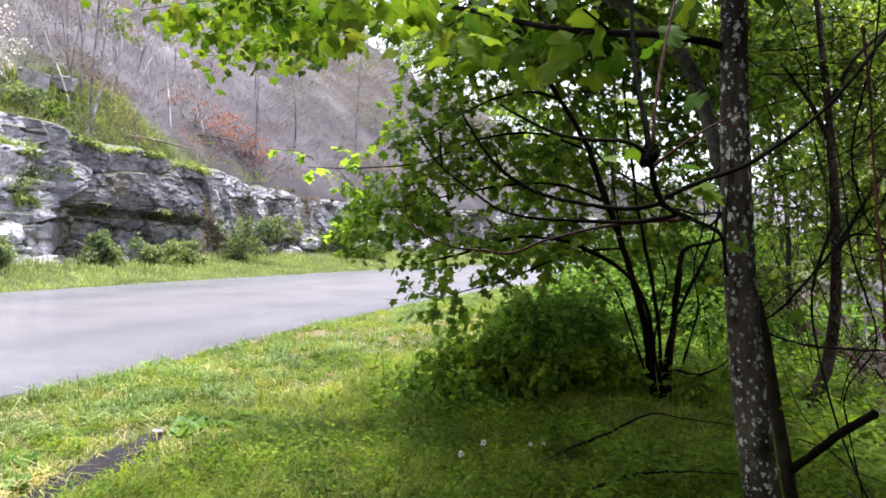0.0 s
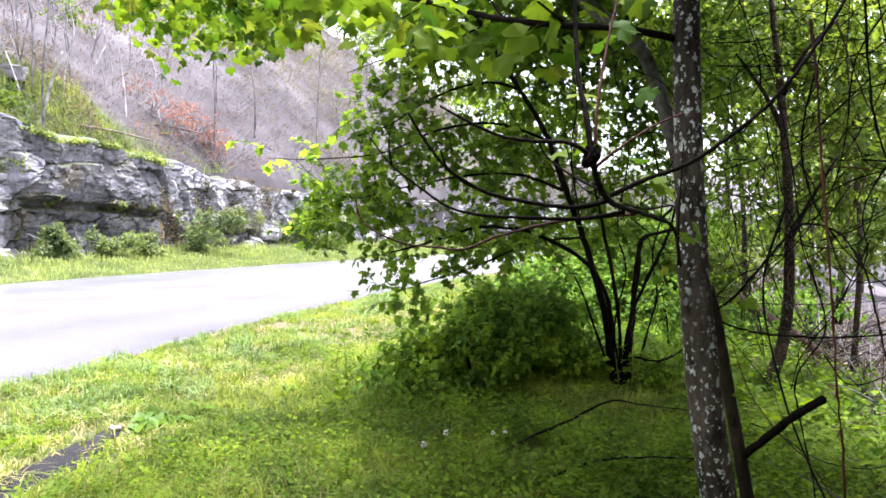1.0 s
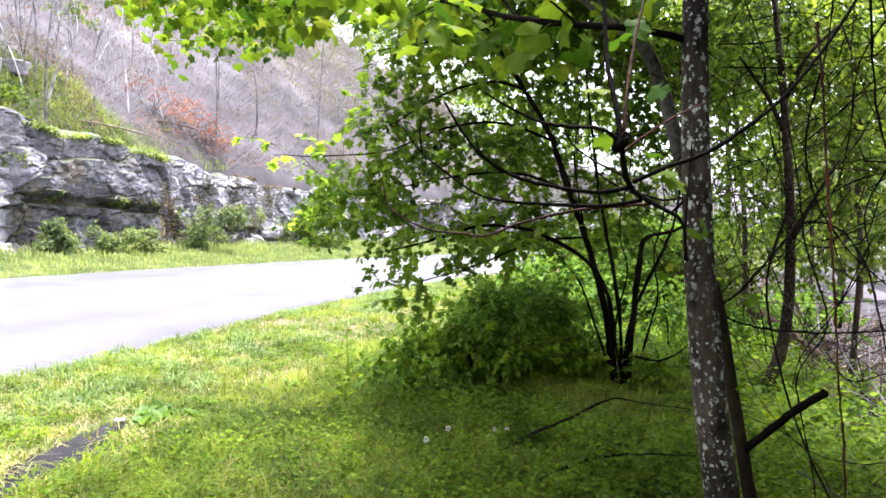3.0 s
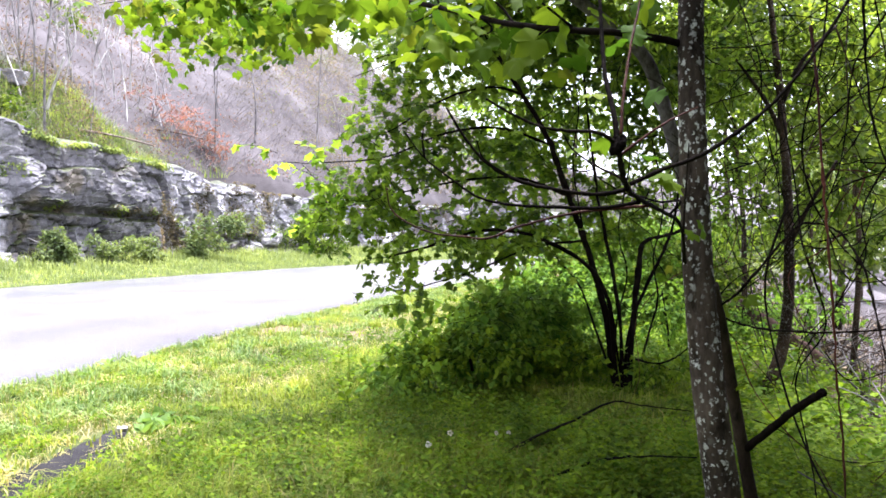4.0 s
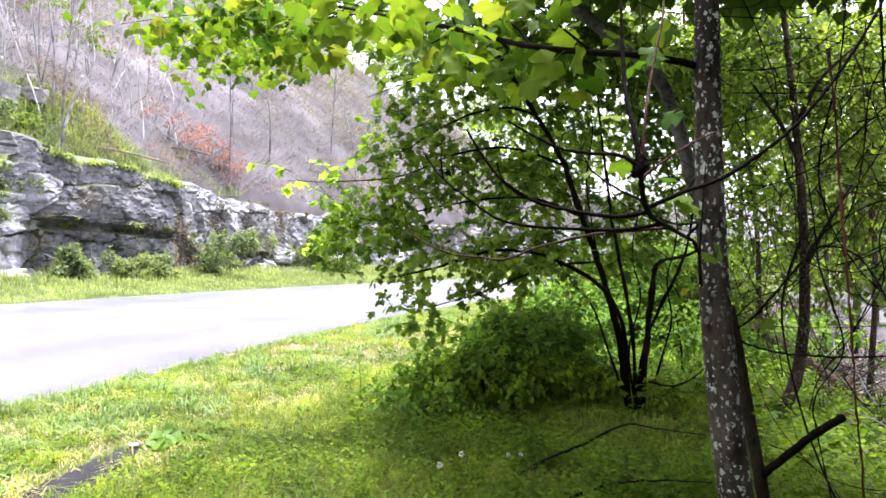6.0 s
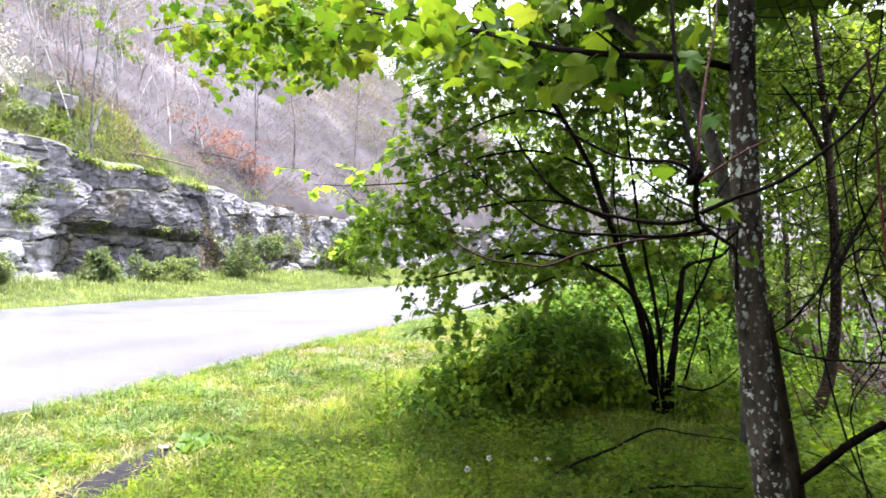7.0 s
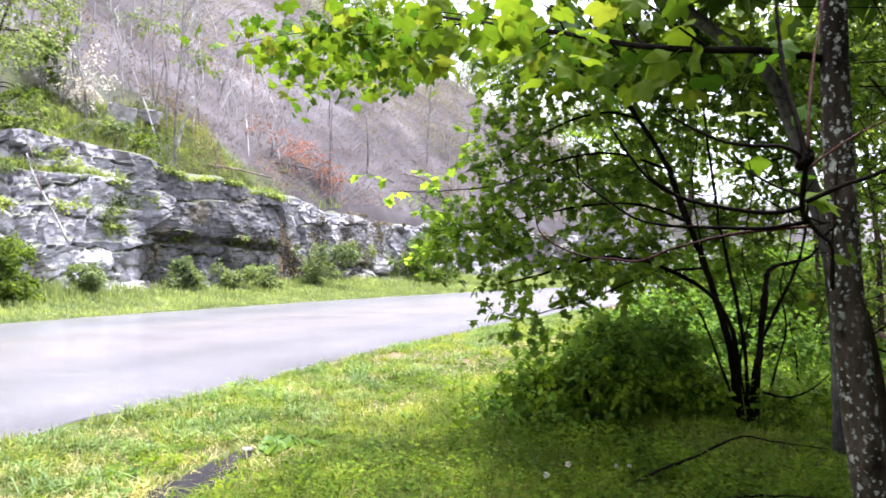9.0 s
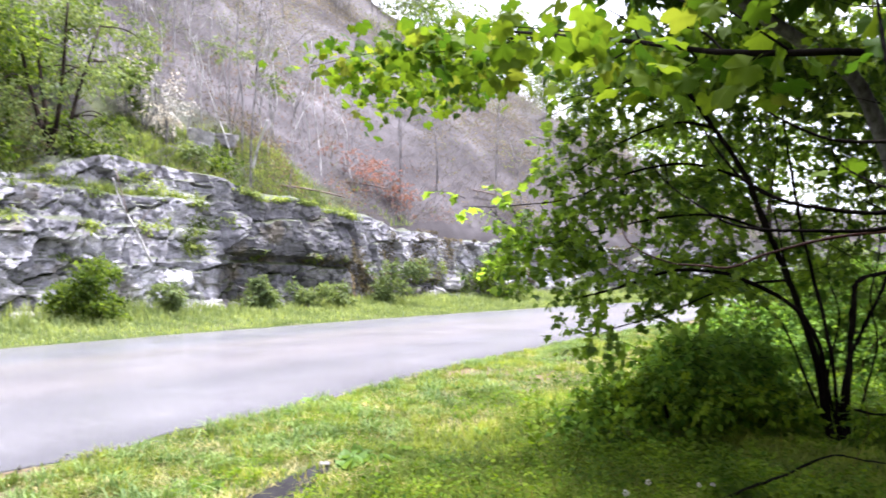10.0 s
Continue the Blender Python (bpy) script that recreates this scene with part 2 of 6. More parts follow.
M_WOODS = leafy("wood_leaf", (0.034, 0.074, 0.014), (0.135, 0.205, 0.038), 0.58, 0.5, True, None, 0.38)
# young green lightened to grey-green to pass for leaves in mist
M_PALELEAF = leafy("mist_paled_young_leaf", (0.095, 0.146, 0.062), (0.185, 0.245, 0.105), 0.4)
M_LITTER = leafy("leaf_litter", (0.070, 0.058, 0.052), (0.190, 0.160, 0.140), 0.2, 0.8)
M_BLOSSOM = leafy("white_blossom", (0.44, 0.43, 0.43), (0.68, 0.66, 0.66), 0.0)
# greyed like the litter, with the mist put into the colour
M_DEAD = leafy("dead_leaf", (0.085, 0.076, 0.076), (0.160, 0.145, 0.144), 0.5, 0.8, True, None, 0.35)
# red muted and lightened for the mist in front of it
M_RUST = leafy("rust_leaf", (0.19, 0.118, 0.122), (0.285, 0.136, 0.150), 0.4)
M_RUSSET = leafy("russet_leaf", (0.085, 0.058, 0.054), (0.170, 0.112, 0.104), 0.4, 0.8, True, None, 0.35)
M_GRASS = leafy("grass_blade", (0.108, 0.166, 0.030), (0.208, 0.266, 0.077), 0.55, 0.7, True, (0.22, 0.215, 0.1040), 0.35)
M_COARSE = leafy("coarse_grass", (0.080, 0.148, 0.046), (0.22, 0.31, 0.125), 0.4, 0.5, True, None, 0.2)
M_ROSETTE = leafy("rosette_leaf", (0.07, 0.150, 0.035), (0.17, 0.28, 0.09), 0.4, 0.45)
M_STRAW = leafy("dry_grass", (0.260, 0.255, 0.105), (0.42, 0.390, 0.225), 0.3, 0.6)
M_WEED = leafy("weed_leaf", (0.048, 0.112, 0.008), (0.134, 0.218, 0.018), 0.46, 0.6, True, None, 0.4)
M_LEDGE = leafy("ledge_grass", (0.120, 0.182, 0.066), (0.235, 0.305, 0.125), 0.38, 0.7, True, None, 0.4)
# grass colour brightened to stand in for haze beyond the road
M_VERGE = leafy("verge_grass", (0.165, 0.230, 0.098), (0.28, 0.345, 0.160), 0.38, 0.6)

# ---- plan: the road is an arc; s runs along its near edge, o across it to the far side ----
ROAD_R, HEAD = 108.0, radians(13)
ROAD_C = (-3.59 + ROAD_R * math.cos(HEAD), 6.40 - ROAD_R * math.sin(HEAD))
ROAD_W, CLIFF_O = 8.2, 12.0


def road_xy(s, o):
    a = math.pi - HEAD - np.asarray(s, float) / ROAD_R
    r = ROAD_R + np.asarray(o, float)
    return ROAD_C[0] + r * np.cos(a), ROAD_C[1] + r * np.sin(a)


def road_so(x, y):
    dx, dy = np.asarray(x, float) - ROAD_C[0], np.asarray(y, float) - ROAD_C[1]
    a = np.arctan2(dy, dx)
    return (math.pi - HEAD - a) * ROAD_R, np.hypot(dx, dy) - ROAD_R


def soft_noise(x, y, cell, seed=0):
    """Smooth value noise, -1 to 1."""
    x, y = np.asarray(x, float) / cell, np.asarray(y, float) / cell
    ix, iy = np.floor(x), np.floor(y)
    fx, fy = x - ix, y - iy
    fx, fy = fx * fx * (3 - 2 * fx), fy * fy * (3 - 2 * fy)

    def h(i, j):
        v = np.sin(i * 127.1 + j * 311.7 + seed * 74.7) * 43758.5453
        return (v - np.floor(v)) * 2 - 1
    return (h(ix, iy) * (1 - fx) + h(ix + 1, iy) * fx) * (1 - fy) + (h(ix, iy + 1) * (1 - fx) + h(ix + 1, iy + 1) * fx) * fy


PROFILE_O = [-300, -90, -60, -38, -24, -16, -12, -9, -7.4, -5.4, -3, 0.1, 0.3, 7.95, 8.3, 12.2, 12.95, 13.35, 13.7, 16, 30, 50, 90, 300]
PROFILE_Z = [45, 38, 26, 12, 2.5, -2.2, -2.6, -1.4, -0.52, -0.06, 0.0, 0.0, -0.06, 0.08, 0.165, 0.52, 0.55, 3.2, 4.0, 6.2, 19, 36, 58, 70]


def ground_z(x, y):
    s, o = road_so(x, y)
    z = np.interp(o, PROFILE_O, PROFILE_Z)
    fade = np.interp(s, [20, 40, 51, 56, 63, 68.5, 78, 100, 160], [1, 0.92, 0.76, 0.67, 0.53, 0.40, 0.27, 0.2, 0.18])
    z = np.where(o > 13.4, 3.9 + (z - 3.9) * fade, z)
    wild = np.clip((np.abs(o - 4.1) - 4.6) / 3, 0, 1)
    z = z + wild * 0.035 * soft_noise(x, y, 0.9, 1) + wild * 0.022 * soft_noise(x, y, 0.33, 9) + wild * 0.05 * soft_noise(x, y, 2.7, 2)
    hill = np.clip((o - 13) / 6, 0, 1) + np.clip((-9 - o) / 6, 0, 1)
    return z + hill * (0.5 * soft_noise(x, y, 3.1, 3) + 1.0 * soft_noise(x, y, 9, 4))


def bare_soil(x, y):
    """Where the lawn by the road is worn down to the soil, 0 to 1."""
    o = road_so(x, y)[1]
    v = 0.75 * soft_noise(x, y, 0.5, 77) + 0.75 * soft_noise(x, y, 1.3, 78) + 0.3 * soft_noise(x, y, 0.17, 79)
    return np.clip((v - 0.25 + 0.28 * np.clip((o + 1.5) / 0.7, 0, 1)) * 4, 0, 1) * np.clip((o + 2.6) / 0.8, 0, 1) * (o < 0.2)


# ---- builders ----


def mesh_of(name, verts, faces, material=None, smooth=False):
    me = bpy.data.meshes.new(name)
    me.from_pydata([tuple(v) for v in verts], [], [tuple(f) for f in faces])
    if smooth:
        me.polygons.foreach_set("use_smooth", [True] * len(me.polygons))
    me.update()
    if material:
        me.materials.append(material)
    return me


def fast_mesh(name, verts, tris, material, smooth=False):
    """A mesh from large arrays of corners and triangles."""
    me = bpy.data.meshes.new(name)
    nv, nt = len(verts), len(tris)
    me.vertices.add(nv)
    me.vertices.foreach_set("co", np.asarray(verts, np.float32).ravel())
    me.loops.add(nt * 3)
    me.loops.foreach_set("vertex_index", np.asarray(tris, np.int32).ravel())
    me.polygons.add(nt)
    me.polygons.foreach_set("loop_start", np.arange(nt, dtype=np.int32) * 3)
    me.polygons.foreach_set("use_smooth", np.full(nt, smooth))
    me.update(calc_edges=True)
    me.materials.append(material)
    return me


def part(name, me, parent, label=""):
    ob = new(name, me)
    if parent is not None:
        ob.parent = parent
    return tagged(ob, label) if label else ob


def thing(name, label, category, group="", kind="", me=None):
    return tagged(new(name, me), label, category, group, kind)


def spline(points, step=5):
    p = np.asarray(points, float)
    p = np.vstack([2 * p[0] - p[1], p, 2 * p[-1] - p[-2]])
    out = []
    for i in range(1, len(p) - 2):
        for k in range(step):
            t = k / step
            a, b, c, d = p[i - 1], p[i], p[i + 1], p[i + 2]
            out.append(0.5 * (2 * b + (c - a) * t + (2 * a - 5 * b + 4 * c - d) * t * t + (3 * b - a - 3 * c + d) * t ** 3))
    out.append(p[-2])
    return np.array(out)


def tube_data(points, r0, r1, sides=7, step=5, rough=0.0, rng=None):
    line = spline(points, step) if len(points) > 2 else np.linspace(points[0], points[-1], 4)
    n = len(line)
    if rough and rng is not None:
        line = line + rng.normal(size=line.shape) * rough * 0.9 * (r0 + r1) * np.hanning(n)[:, None] ** 0.3
    tang = np.gradient(line, axis=0)
    tang /= np.linalg.norm(tang, axis=1)[:, None] + 1e-9
    ref = np.array([0.31, 0.17, 0.93]) if abs(tang[0][2]) < 0.8 else np.array([0.95, 0.2, 0.1])
    u = np.cross(tang, ref)
    u /= np.linalg.norm(u, axis=1)[:, None] + 1e-9
    w = np.cross(tang, u)
    t = np.linspace(0, 1, n)
    rad = r0 + (r1 - r0) * t
    if rough and rng is not None:
        rad = rad * (1 + rough * rng.normal(size=n))
    ang = np.linspace(0, 2 * math.pi, sides, endpoint=False)
    v = line[:, None, :] + rad[:, None, None] * (np.cos(ang)[None, :, None] * u[:, None, :] + np.sin(ang)[None, :, None] * w[:, None, :])
    if rough and rng is not None:
        v = v + (rng.normal(size=(n, sides, 3)) * rad[:, None, None] * rough * 0.6)
    v = np.vstack([v.reshape(-1, 3), line[:1], line[-1:]])
    f = []
    for i in range(n - 1):
        for k in range(sides):
            a, b = i * sides + k, i * sides + (k + 1) % sides
            f += [(a, b, b + sides), (a, b + sides, a + sides)]
    for k in range(sides):
        f += [(n * sides, (k + 1) % sides, k), (n * sides + 1, (n - 1) * sides + k, (n - 1) * sides + (k + 1) % sides)]
    return v, np.array(f)


def joined(chunks):
    vs, fs, base = [], [], 0
    for v, f in chunks:
        vs.append(v)
        fs.append(np.asarray(f) + base)
        base += len(v)
    return np.vstack(vs), np.vstack(fs)


def tube(name, points, r0, r1, material, parent, sides=7, step=5, rough=0.0, seed=0, label=""):
    v, f = tube_data(points, r0, r1, sides, step, rough, np.random.default_rng(seed))
    return part(name, fast_mesh(name, v, f, material, True), parent, label)


LEAF_V = np.array([(0, 0, 0), (0, 0.5, -0.05), (0, 1, -0.16), (-0.36, 0.42, 0.05), (0.36, 0.42, 0.05)])
LEAF_F = np.array([(0, 1, 3), (1, 2, 3), (0, 4, 1), (1, 4, 2)])
LOBED_V = np.array([(0, 0.36, -0.03), (0, 0, 0), (-0.42, 0.10, 0.03), (-0.29, 0.34, 0.03), (-0.52, 0.60, -0.05), (-0.27, 0.63, 0.01), (0, 1.0, -0.12), (0.27, 0.63, 0.01), (0.52, 0.60, -0.05), (0.29, 0.34, 0.03), (0.42, 0.10, 0.03)])
LOBED_F = np.array([(0, i + 1, i) for i in range(1, 10)] + [(0, 1, 10)])
ROUND_V = np.array([(0, 0, 0), (0, 0.5, -0.05), (-0.30, 0.25, 0.04), (-0.34, 0.62, 0.0), (0, 1, -0.14), (0.34, 0.62, 0.0), (0.30, 0.25, 0.04)])
ROUND_F = np.array([(1, 2, 0), (1, 3, 2), (1, 4, 3), (1, 5, 4), (1, 6, 5), (1, 0, 6)])
FLAKE_V = np.array([(0, 0, 0), (-0.34, 0.5, 0.06), (0, 1, -0.1), (0.34, 0.5, 0.06)])
FLAKE_F = np.array([(0, 2, 1), (0, 3, 2)])
BLADE_F = np.array([(0, 1, 2), (0, 2, 3), (3, 2, 4)])


def scatter(name, places, along, size, material, rng, form=(LEAF_V, LEAF_F), roll=1.0):
    """Many small leaves: each at a place, pointing along a direction, of a size."""
    n = len(places)
    d = along / (np.linalg.norm(along, axis=1)[:, None] + 1e-9)
    up = np.tile([0.0, 0.0, 1.0], (n, 1)) + roll * rng.normal(size=(n, 3)) * 0.45
    x = np.cross(d, up)
    x /= np.linalg.norm(x, axis=1)[:, None] + 1e-9
    z = np.cross(x, d)
    fv, ff = form
    v = places[:, None, :] + size[:, None, None] * (fv[None, :, 0, None] * x[:, None, :] + fv[None, :, 1, None] * d[:, None, :] + fv[None, :, 2, None] * z[:, None, :])
    f = ff[None, :, :] + (np.arange(n) * len(fv))[:, None, None]
    return fast_mesh(name, v.reshape(-1, 3), f.reshape(-1, 3), material)


def sprays(rng, blobs, twigs, leaves, reach, droop=0.35):
    """Leaf places on short twigs inside soft blobs (x, y, z, rx, ry, rz)."""
    b = np.asarray(blobs, float)
    vol = b[:, 3] * b[:, 4] * b[:, 5]
    pick = rng.choice(len(b), twigs, p=vol / vol.sum())
    q = rng.normal(size=(twigs, 3))
    q /= np.linalg.norm(q, axis=1)[:, None]
    rad = rng.random(twigs) ** 0.45
    start = b[pick, :3] + q * rad[:, None] * b[pick, 3:6]
    way = q * 0.6 + rng.normal(size=(twigs, 3)) * 0.6
    way[:, 2] = way[:, 2] * 0.6 - droop * 0.4
    way /= np.linalg.norm(way, axis=1)[:, None]
    t = np.tile(np.linspace(0.15, 1, leaves), twigs) + rng.normal(size=twigs * leaves) * 0.05
    st, wy = np.repeat(start, leaves, 0), np.repeat(way, leaves, 0)
    pl = st + wy * (t * reach)[:, None]
    pl[:, 2] -= droop * reach * t ** 2 * 0.5
    out = wy * 0.5 + rng.normal(size=pl.shape) * 0.55
    out[:, 2] -= droop
    ends = start + way * reach
    ends[:, 2] -= droop * reach * 0.5
    return pl, out, start, ends


def twig_mesh(name, start, ends, r, material):
    chunks = []
    for a, b in zip(start, ends):
        chunks.append(tube_data([a, (a + b) / 2 + (0, 0, 0.02), b], r, r * 0.4, 3, 2))
    v, f = joined(chunks)
    return fast_mesh(name, v, f, material, True)


def maple_leaf_mesh(name, material, seed):
    rng = np.random.default_rng(seed)
    lobes = [(-162, 0.50), (-138, 0.66), (-120, 0.66), (-104, 0.82), (-88, 0.76), (-72, 0.86), (-54, 0.98), (-44, 0.84), (-34, 0.70), (-24, 0.84), (-14, 0.92), (0, 1.10), (14, 0.92), (24, 0.84), (34, 0.70), (44, 0.84), (54, 0.98), (72, 0.86), (88, 0.76), (104, 0.82), (120, 0.66), (138, 0.66), (162, 0.50)]
    v = [(0, 0, 0)]
    for a, r in lobes:
        a, r = radians(a + rng.normal() * 3), r * (1 + rng.normal() * 0.06)
        v.append((r * math.sin(a) * 0.62, r * math.cos(a) * 0.62, -0.16 * r * r + 0.05 * math.sin(5 * a)))
    f = [(0, i + 1, i) for i in range(1, len(v) - 1)]
    stem = [(-0.012, 0, 0), (0.012, 0, 0), (0.008, -0.5, 0.1), (-0.008, -0.5, 0.1)]
    k = len(v)
    return mesh_of(name, v + stem, f + [(k, k + 1, k + 2, k + 3)], material, True)


def bush(name, label, category, blobs, twigs, leaves, reach, size, leaf_mat, seed, stems=(), stem_mat=None, group="", stem_r=0.012):
    rng = np.random.default_rng(seed)
    base = thing(name, label, category, group)
    pl, out, a, b = sprays(rng, blobs, twigs, leaves, reach)
    sz = size * (0.65 + 0.7 * rng.random(len(pl)))
    tagged(part("crown", scatter("crown", pl, out, sz, leaf_mat, rng), base), kind="stuff")
    keep = rng.choice(twigs, min(twigs, 400), replace=False)
    if stem_mat:
        tagged(part("twig_spray", twig_mesh("twig_spray", a[keep], b[keep], 0.0028, stem_mat), base), kind="stuff")
    for pts in stems:
        tube("stem", pts, stem_r, stem_r * 0.45, stem_mat, base, 6, 4, 0.06, seed)
    return base

# ---- the large structure ----


def steps(*runs):
    out = []
    for a, b, d in runs:
        out.append(np.arange(a, b, d))
    return np.concatenate(out)


def build_ground():
    gx = steps((-300, -60, 24), (-60, -26, 3), (-26, -15, 0.5), (-15, 8, 0.22), (8, 20, 0.8), (20, 60, 4), (60, 301, 24))
    gy = steps((-200, -20, 20), (-20, 0, 1.5), (0, 34, 0.25), (34, 60, 0.6), (60, 110, 4), (110, 331, 24))
    X, Y = np.meshgrid(gx, gy)
    Z = ground_z(X, Y)
    n, m = len(gx), len(gy)
    i = np.arange(n * m).reshape(m, n)
    a, b, c, d = i[:-1, :-1].ravel(), i[:-1, 1:].ravel(), i[1:, 1:].ravel(), i[1:, :-1].ravel()
    tris = np.vstack([np.stack([a, b, c], 1), np.stack([a, c, d], 1)])
    me = fast_mesh("ground", np.stack([X, Y, Z], -1).reshape(-1, 3), tris, M_EARTH, True)
    s, o = road_so(X.ravel(), Y.ravel())
    wedge = np.clip((s - 17.5 + 1.2 * soft_noise(X.ravel(), Y.ravel(), 1.2, 18)) / 2.0, 0, 1) * (o > 12.6)
    lit = wedge + np.clip((o - 15.0 - 1.6 * ((s > 11) & (s < 17.5)) + 1.5 * soft_noise(X.ravel(), Y.ravel(), 2.5, 8)) / 2.5, 0, 1) + np.clip((-6.3 - o + 0.5 * soft_noise(X.ravel(), Y.ravel(), 0.8, 19)) / 0.8, 0, 1)
    at = me.attributes.new("litter", "FLOAT", "POINT")
    at.data.foreach_set("value", np.clip(lit, 0, 1).astype(np.float32))
    soil = me.attributes.new("bare", "FLOAT", "POINT")
    soil.data.foreach_set("value", bare_soil(X.ravel(), Y.ravel()).astype(np.float32))
    tagged(new("ground", me), "grassy roadside ground rising to a leaf-littered wooded hillside", "ground", kind="structure")


build_ground()


def near_edge(s):
    """Where the asphalt ends on the lawn's side: it bulges out beside the camera."""
    return np.interp(s, [-12, -3, 0.5, 2.3, 3.4, 5, 9], [-0.1, -0.22, -0.23, -0.28, -0.17, -0.12, 0.0])


def build_road():
    ss = np.arange(-90, 130, 0.2)
    rag0 = 0.06 * soft_noise(ss, ss * 0, 0.5, 5) + 0.05 * soft_noise(ss, ss * 0, 0.17, 6)
    rag1 = 0.08 * soft_noise(ss, ss * 0, 0.7, 7)
    cols = []
    for k, o in enumerate((0.0, 0.0, 2.0, 4.1, 6.2, ROAD_W, ROAD_W)):
        oo = o + (rag0 + near_edge(ss) if k < 2 else rag1 if k > 4 else 0) - (0.03 if k == 0 else 0)
        x, y = road_xy(ss, oo)
        z = 0.012 + 0.018 * oo + (0.03 if k == 3 else 0) - (0.07 if k in (0, 6) else 0)
        cols.append(np.stack([x, y, z + 0 * x], -1))
    V = np.stack(cols, 1)
    n, m = V.shape[:2]
    i = np.arange(n * m).reshape(n, m)
    a, b, c, d = i[:-1, :-1].ravel(), i[:-1, 1:].ravel(), i[1:, 1:].ravel(), i[1:, :-1].ravel()
    tris = np.vstack([np.stack([a, c, b], 1), np.stack([a, d, c], 1)])
    me = fast_mesh("road", V.reshape(-1, 3), tris, M_ROAD, False)
    lanes = me.attributes.new("across", "FLOAT", "POINT")
    lanes.data.foreach_set("value", np.tile(np.array([0.0, 0.0, 2.0, 4.1, 6.2, ROAD_W, ROAD_W]) / ROAD_W, n).astype(np.float32))
    tagged(new("road", me), "wet grey two-lane asphalt road with ragged edges", "road", kind="structure")


build_road()


def build_patch():
    """A strip of old asphalt that shows through the grass."""
    ys = np.arange(-2.0, 4.95, 0.035)
    rows = []
    for y in ys:
        w = 0.14 * min(1.0, (4.98 - y) / 0.6 + 0.1)
        cx = -1.93 + 0.012 * (y - 4) + 0.03 * float(soft_noise(y, 0, 0.7, 3))
        l = cx - w + 0.035 * float(soft_noise(y, 0, 0.16, 4)) + 0.02 * float(soft_noise(y, 0, 0.05, 6))
        r = cx + w + 0.035 * float(soft_noise(y, 0, 0.16, 5)) + 0.02 * float(soft_noise(y, 0, 0.05, 7))
        rows += [(l, y, float(ground_z(l, y)) - 0.03), (l + 0.03, y, float(ground_z(l + 0.03, y)) + 0.012 + 0.006 * float(soft_noise(y, 1, 0.06, 8))), (r - 0.03, y, float(ground_z(r - 0.03, y)) + 0.012 + 0.006 * float(soft_noise(y, 2, 0.06, 9))), (r, y, float(ground_z(r, y)) - 0.03)]
    f = []
    for i in range(len(ys) - 1):
        for k in range(3):
            a = i * 4 + k
            f.append((a, a + 1, a + 5, a + 4))
    me = mesh_of("asphalt_strip", rows, f, M_PATCH)
    tagged(new("asphalt_strip", me), "narrow strip of broken damp asphalt in the grass", "asphalt strip", kind="structure")


build_patch()


# ---- cliff ----
def stone_mesh(name, seed, material, cuts=4):
    bm = bmesh.new()
    bmesh.ops.create_cube(bm, size=1.0)
    bmesh.ops.subdivide_edges(bm, edges=bm.edges[:], cuts=cuts, use_grid_fill=True)
    off = Vector((seed * 7.3, seed * 3.1, seed * 5.7))
    for v in bm.verts:
        p = v.co.copy()
        r = max(abs(p.x), abs(p.y), abs(p.z)) / max(p.length, 1e-6)
        p = p * (0.70 + 0.30 * min(1.0, r * 1.2))
        warp = p + noise.noise_vector(p * 1.3 + off) * 0.35
        dist, pts = noise.voronoi(warp * 2.1 + off)
        facet = noise.cell_vector(pts[0] * 9.1) - Vector((0.5, 0.5, 0.5))
        crack = max(0.0, 1 - (dist[1] - dist[0]) * 5.0)
        p += facet * 0.10 + noise.noise_vector(p * 1.3 + off) * 0.09 - p * crack * 0.09
        p += noise.noise_vector(p * 6.0 + off) * 0.014
        v.co = p
    me = bpy.data.meshes.new(name)
    bmesh.ops.triangulate(bm, faces=bm.faces[:])
    bm.to_mesh(me)
    bm.free()
    me.materials.append(material)
    return me


def cells(u, v, seed):
    """Jittered cells over a plane: distance to the seam, place in the cell, and four random numbers for each cell."""
    iu, iv = np.floor(u), np.floor(v)
    best, second = np.full(u.shape, 9.0), np.full(u.shape, 9.0)
    cu, cv, du, dv = np.zeros(u.shape), np.zeros(u.shape), np.zeros(u.shape), np.zeros(u.shape)

    def h(i, j, k):
        t = np.sin(i * 127.1 + j * 311.7 + (seed + k) * 74.7) * 43758.5453
        return t - np.floor(t)
    for a in (-1, 0, 1):
        for b in (-1, 0, 1):
            pu, pv = iu + a + 0.1 + 0.8 * h(iu + a, iv + b, 0), iv + b + 0.1 + 0.8 * h(iu + a, iv + b, 1)
            d = np.maximum(np.abs(u - pu), np.abs(v - pv)) * 0.75 + np.hypot(u - pu, v - pv) * 0.25
            near = d < best
            second = np.where(near, best, np.minimum(second, d))
            cu, cv = np.where(near, iu + a, cu), np.where(near, iv + b, cv)
            du, dv = np.where(near, u - pu, du), np.where(near, v - pv, dv)
            best = np.where(near, d, best)
    return second - best, du, dv, [h(cu, cv, k) for k in (2, 3, 4, 5)]


def cliff_top(s):
    return np.interp(s, [-60, 2, 7, 8.6, 10, 11.6, 12.1, 12.7, 15, 17.2, 17.8, 19, 21, 24, 30, 110], [3.6, 4.0, 4.2, 4.75, 5.0, 4.75, 4.55, 4.18, 4.12, 3.92, 3.7, 3.85, 3.5, 3.2, 3.3, 3.2]) + 0.12 * soft_noise(s, 0 * s, 0.9, 15)


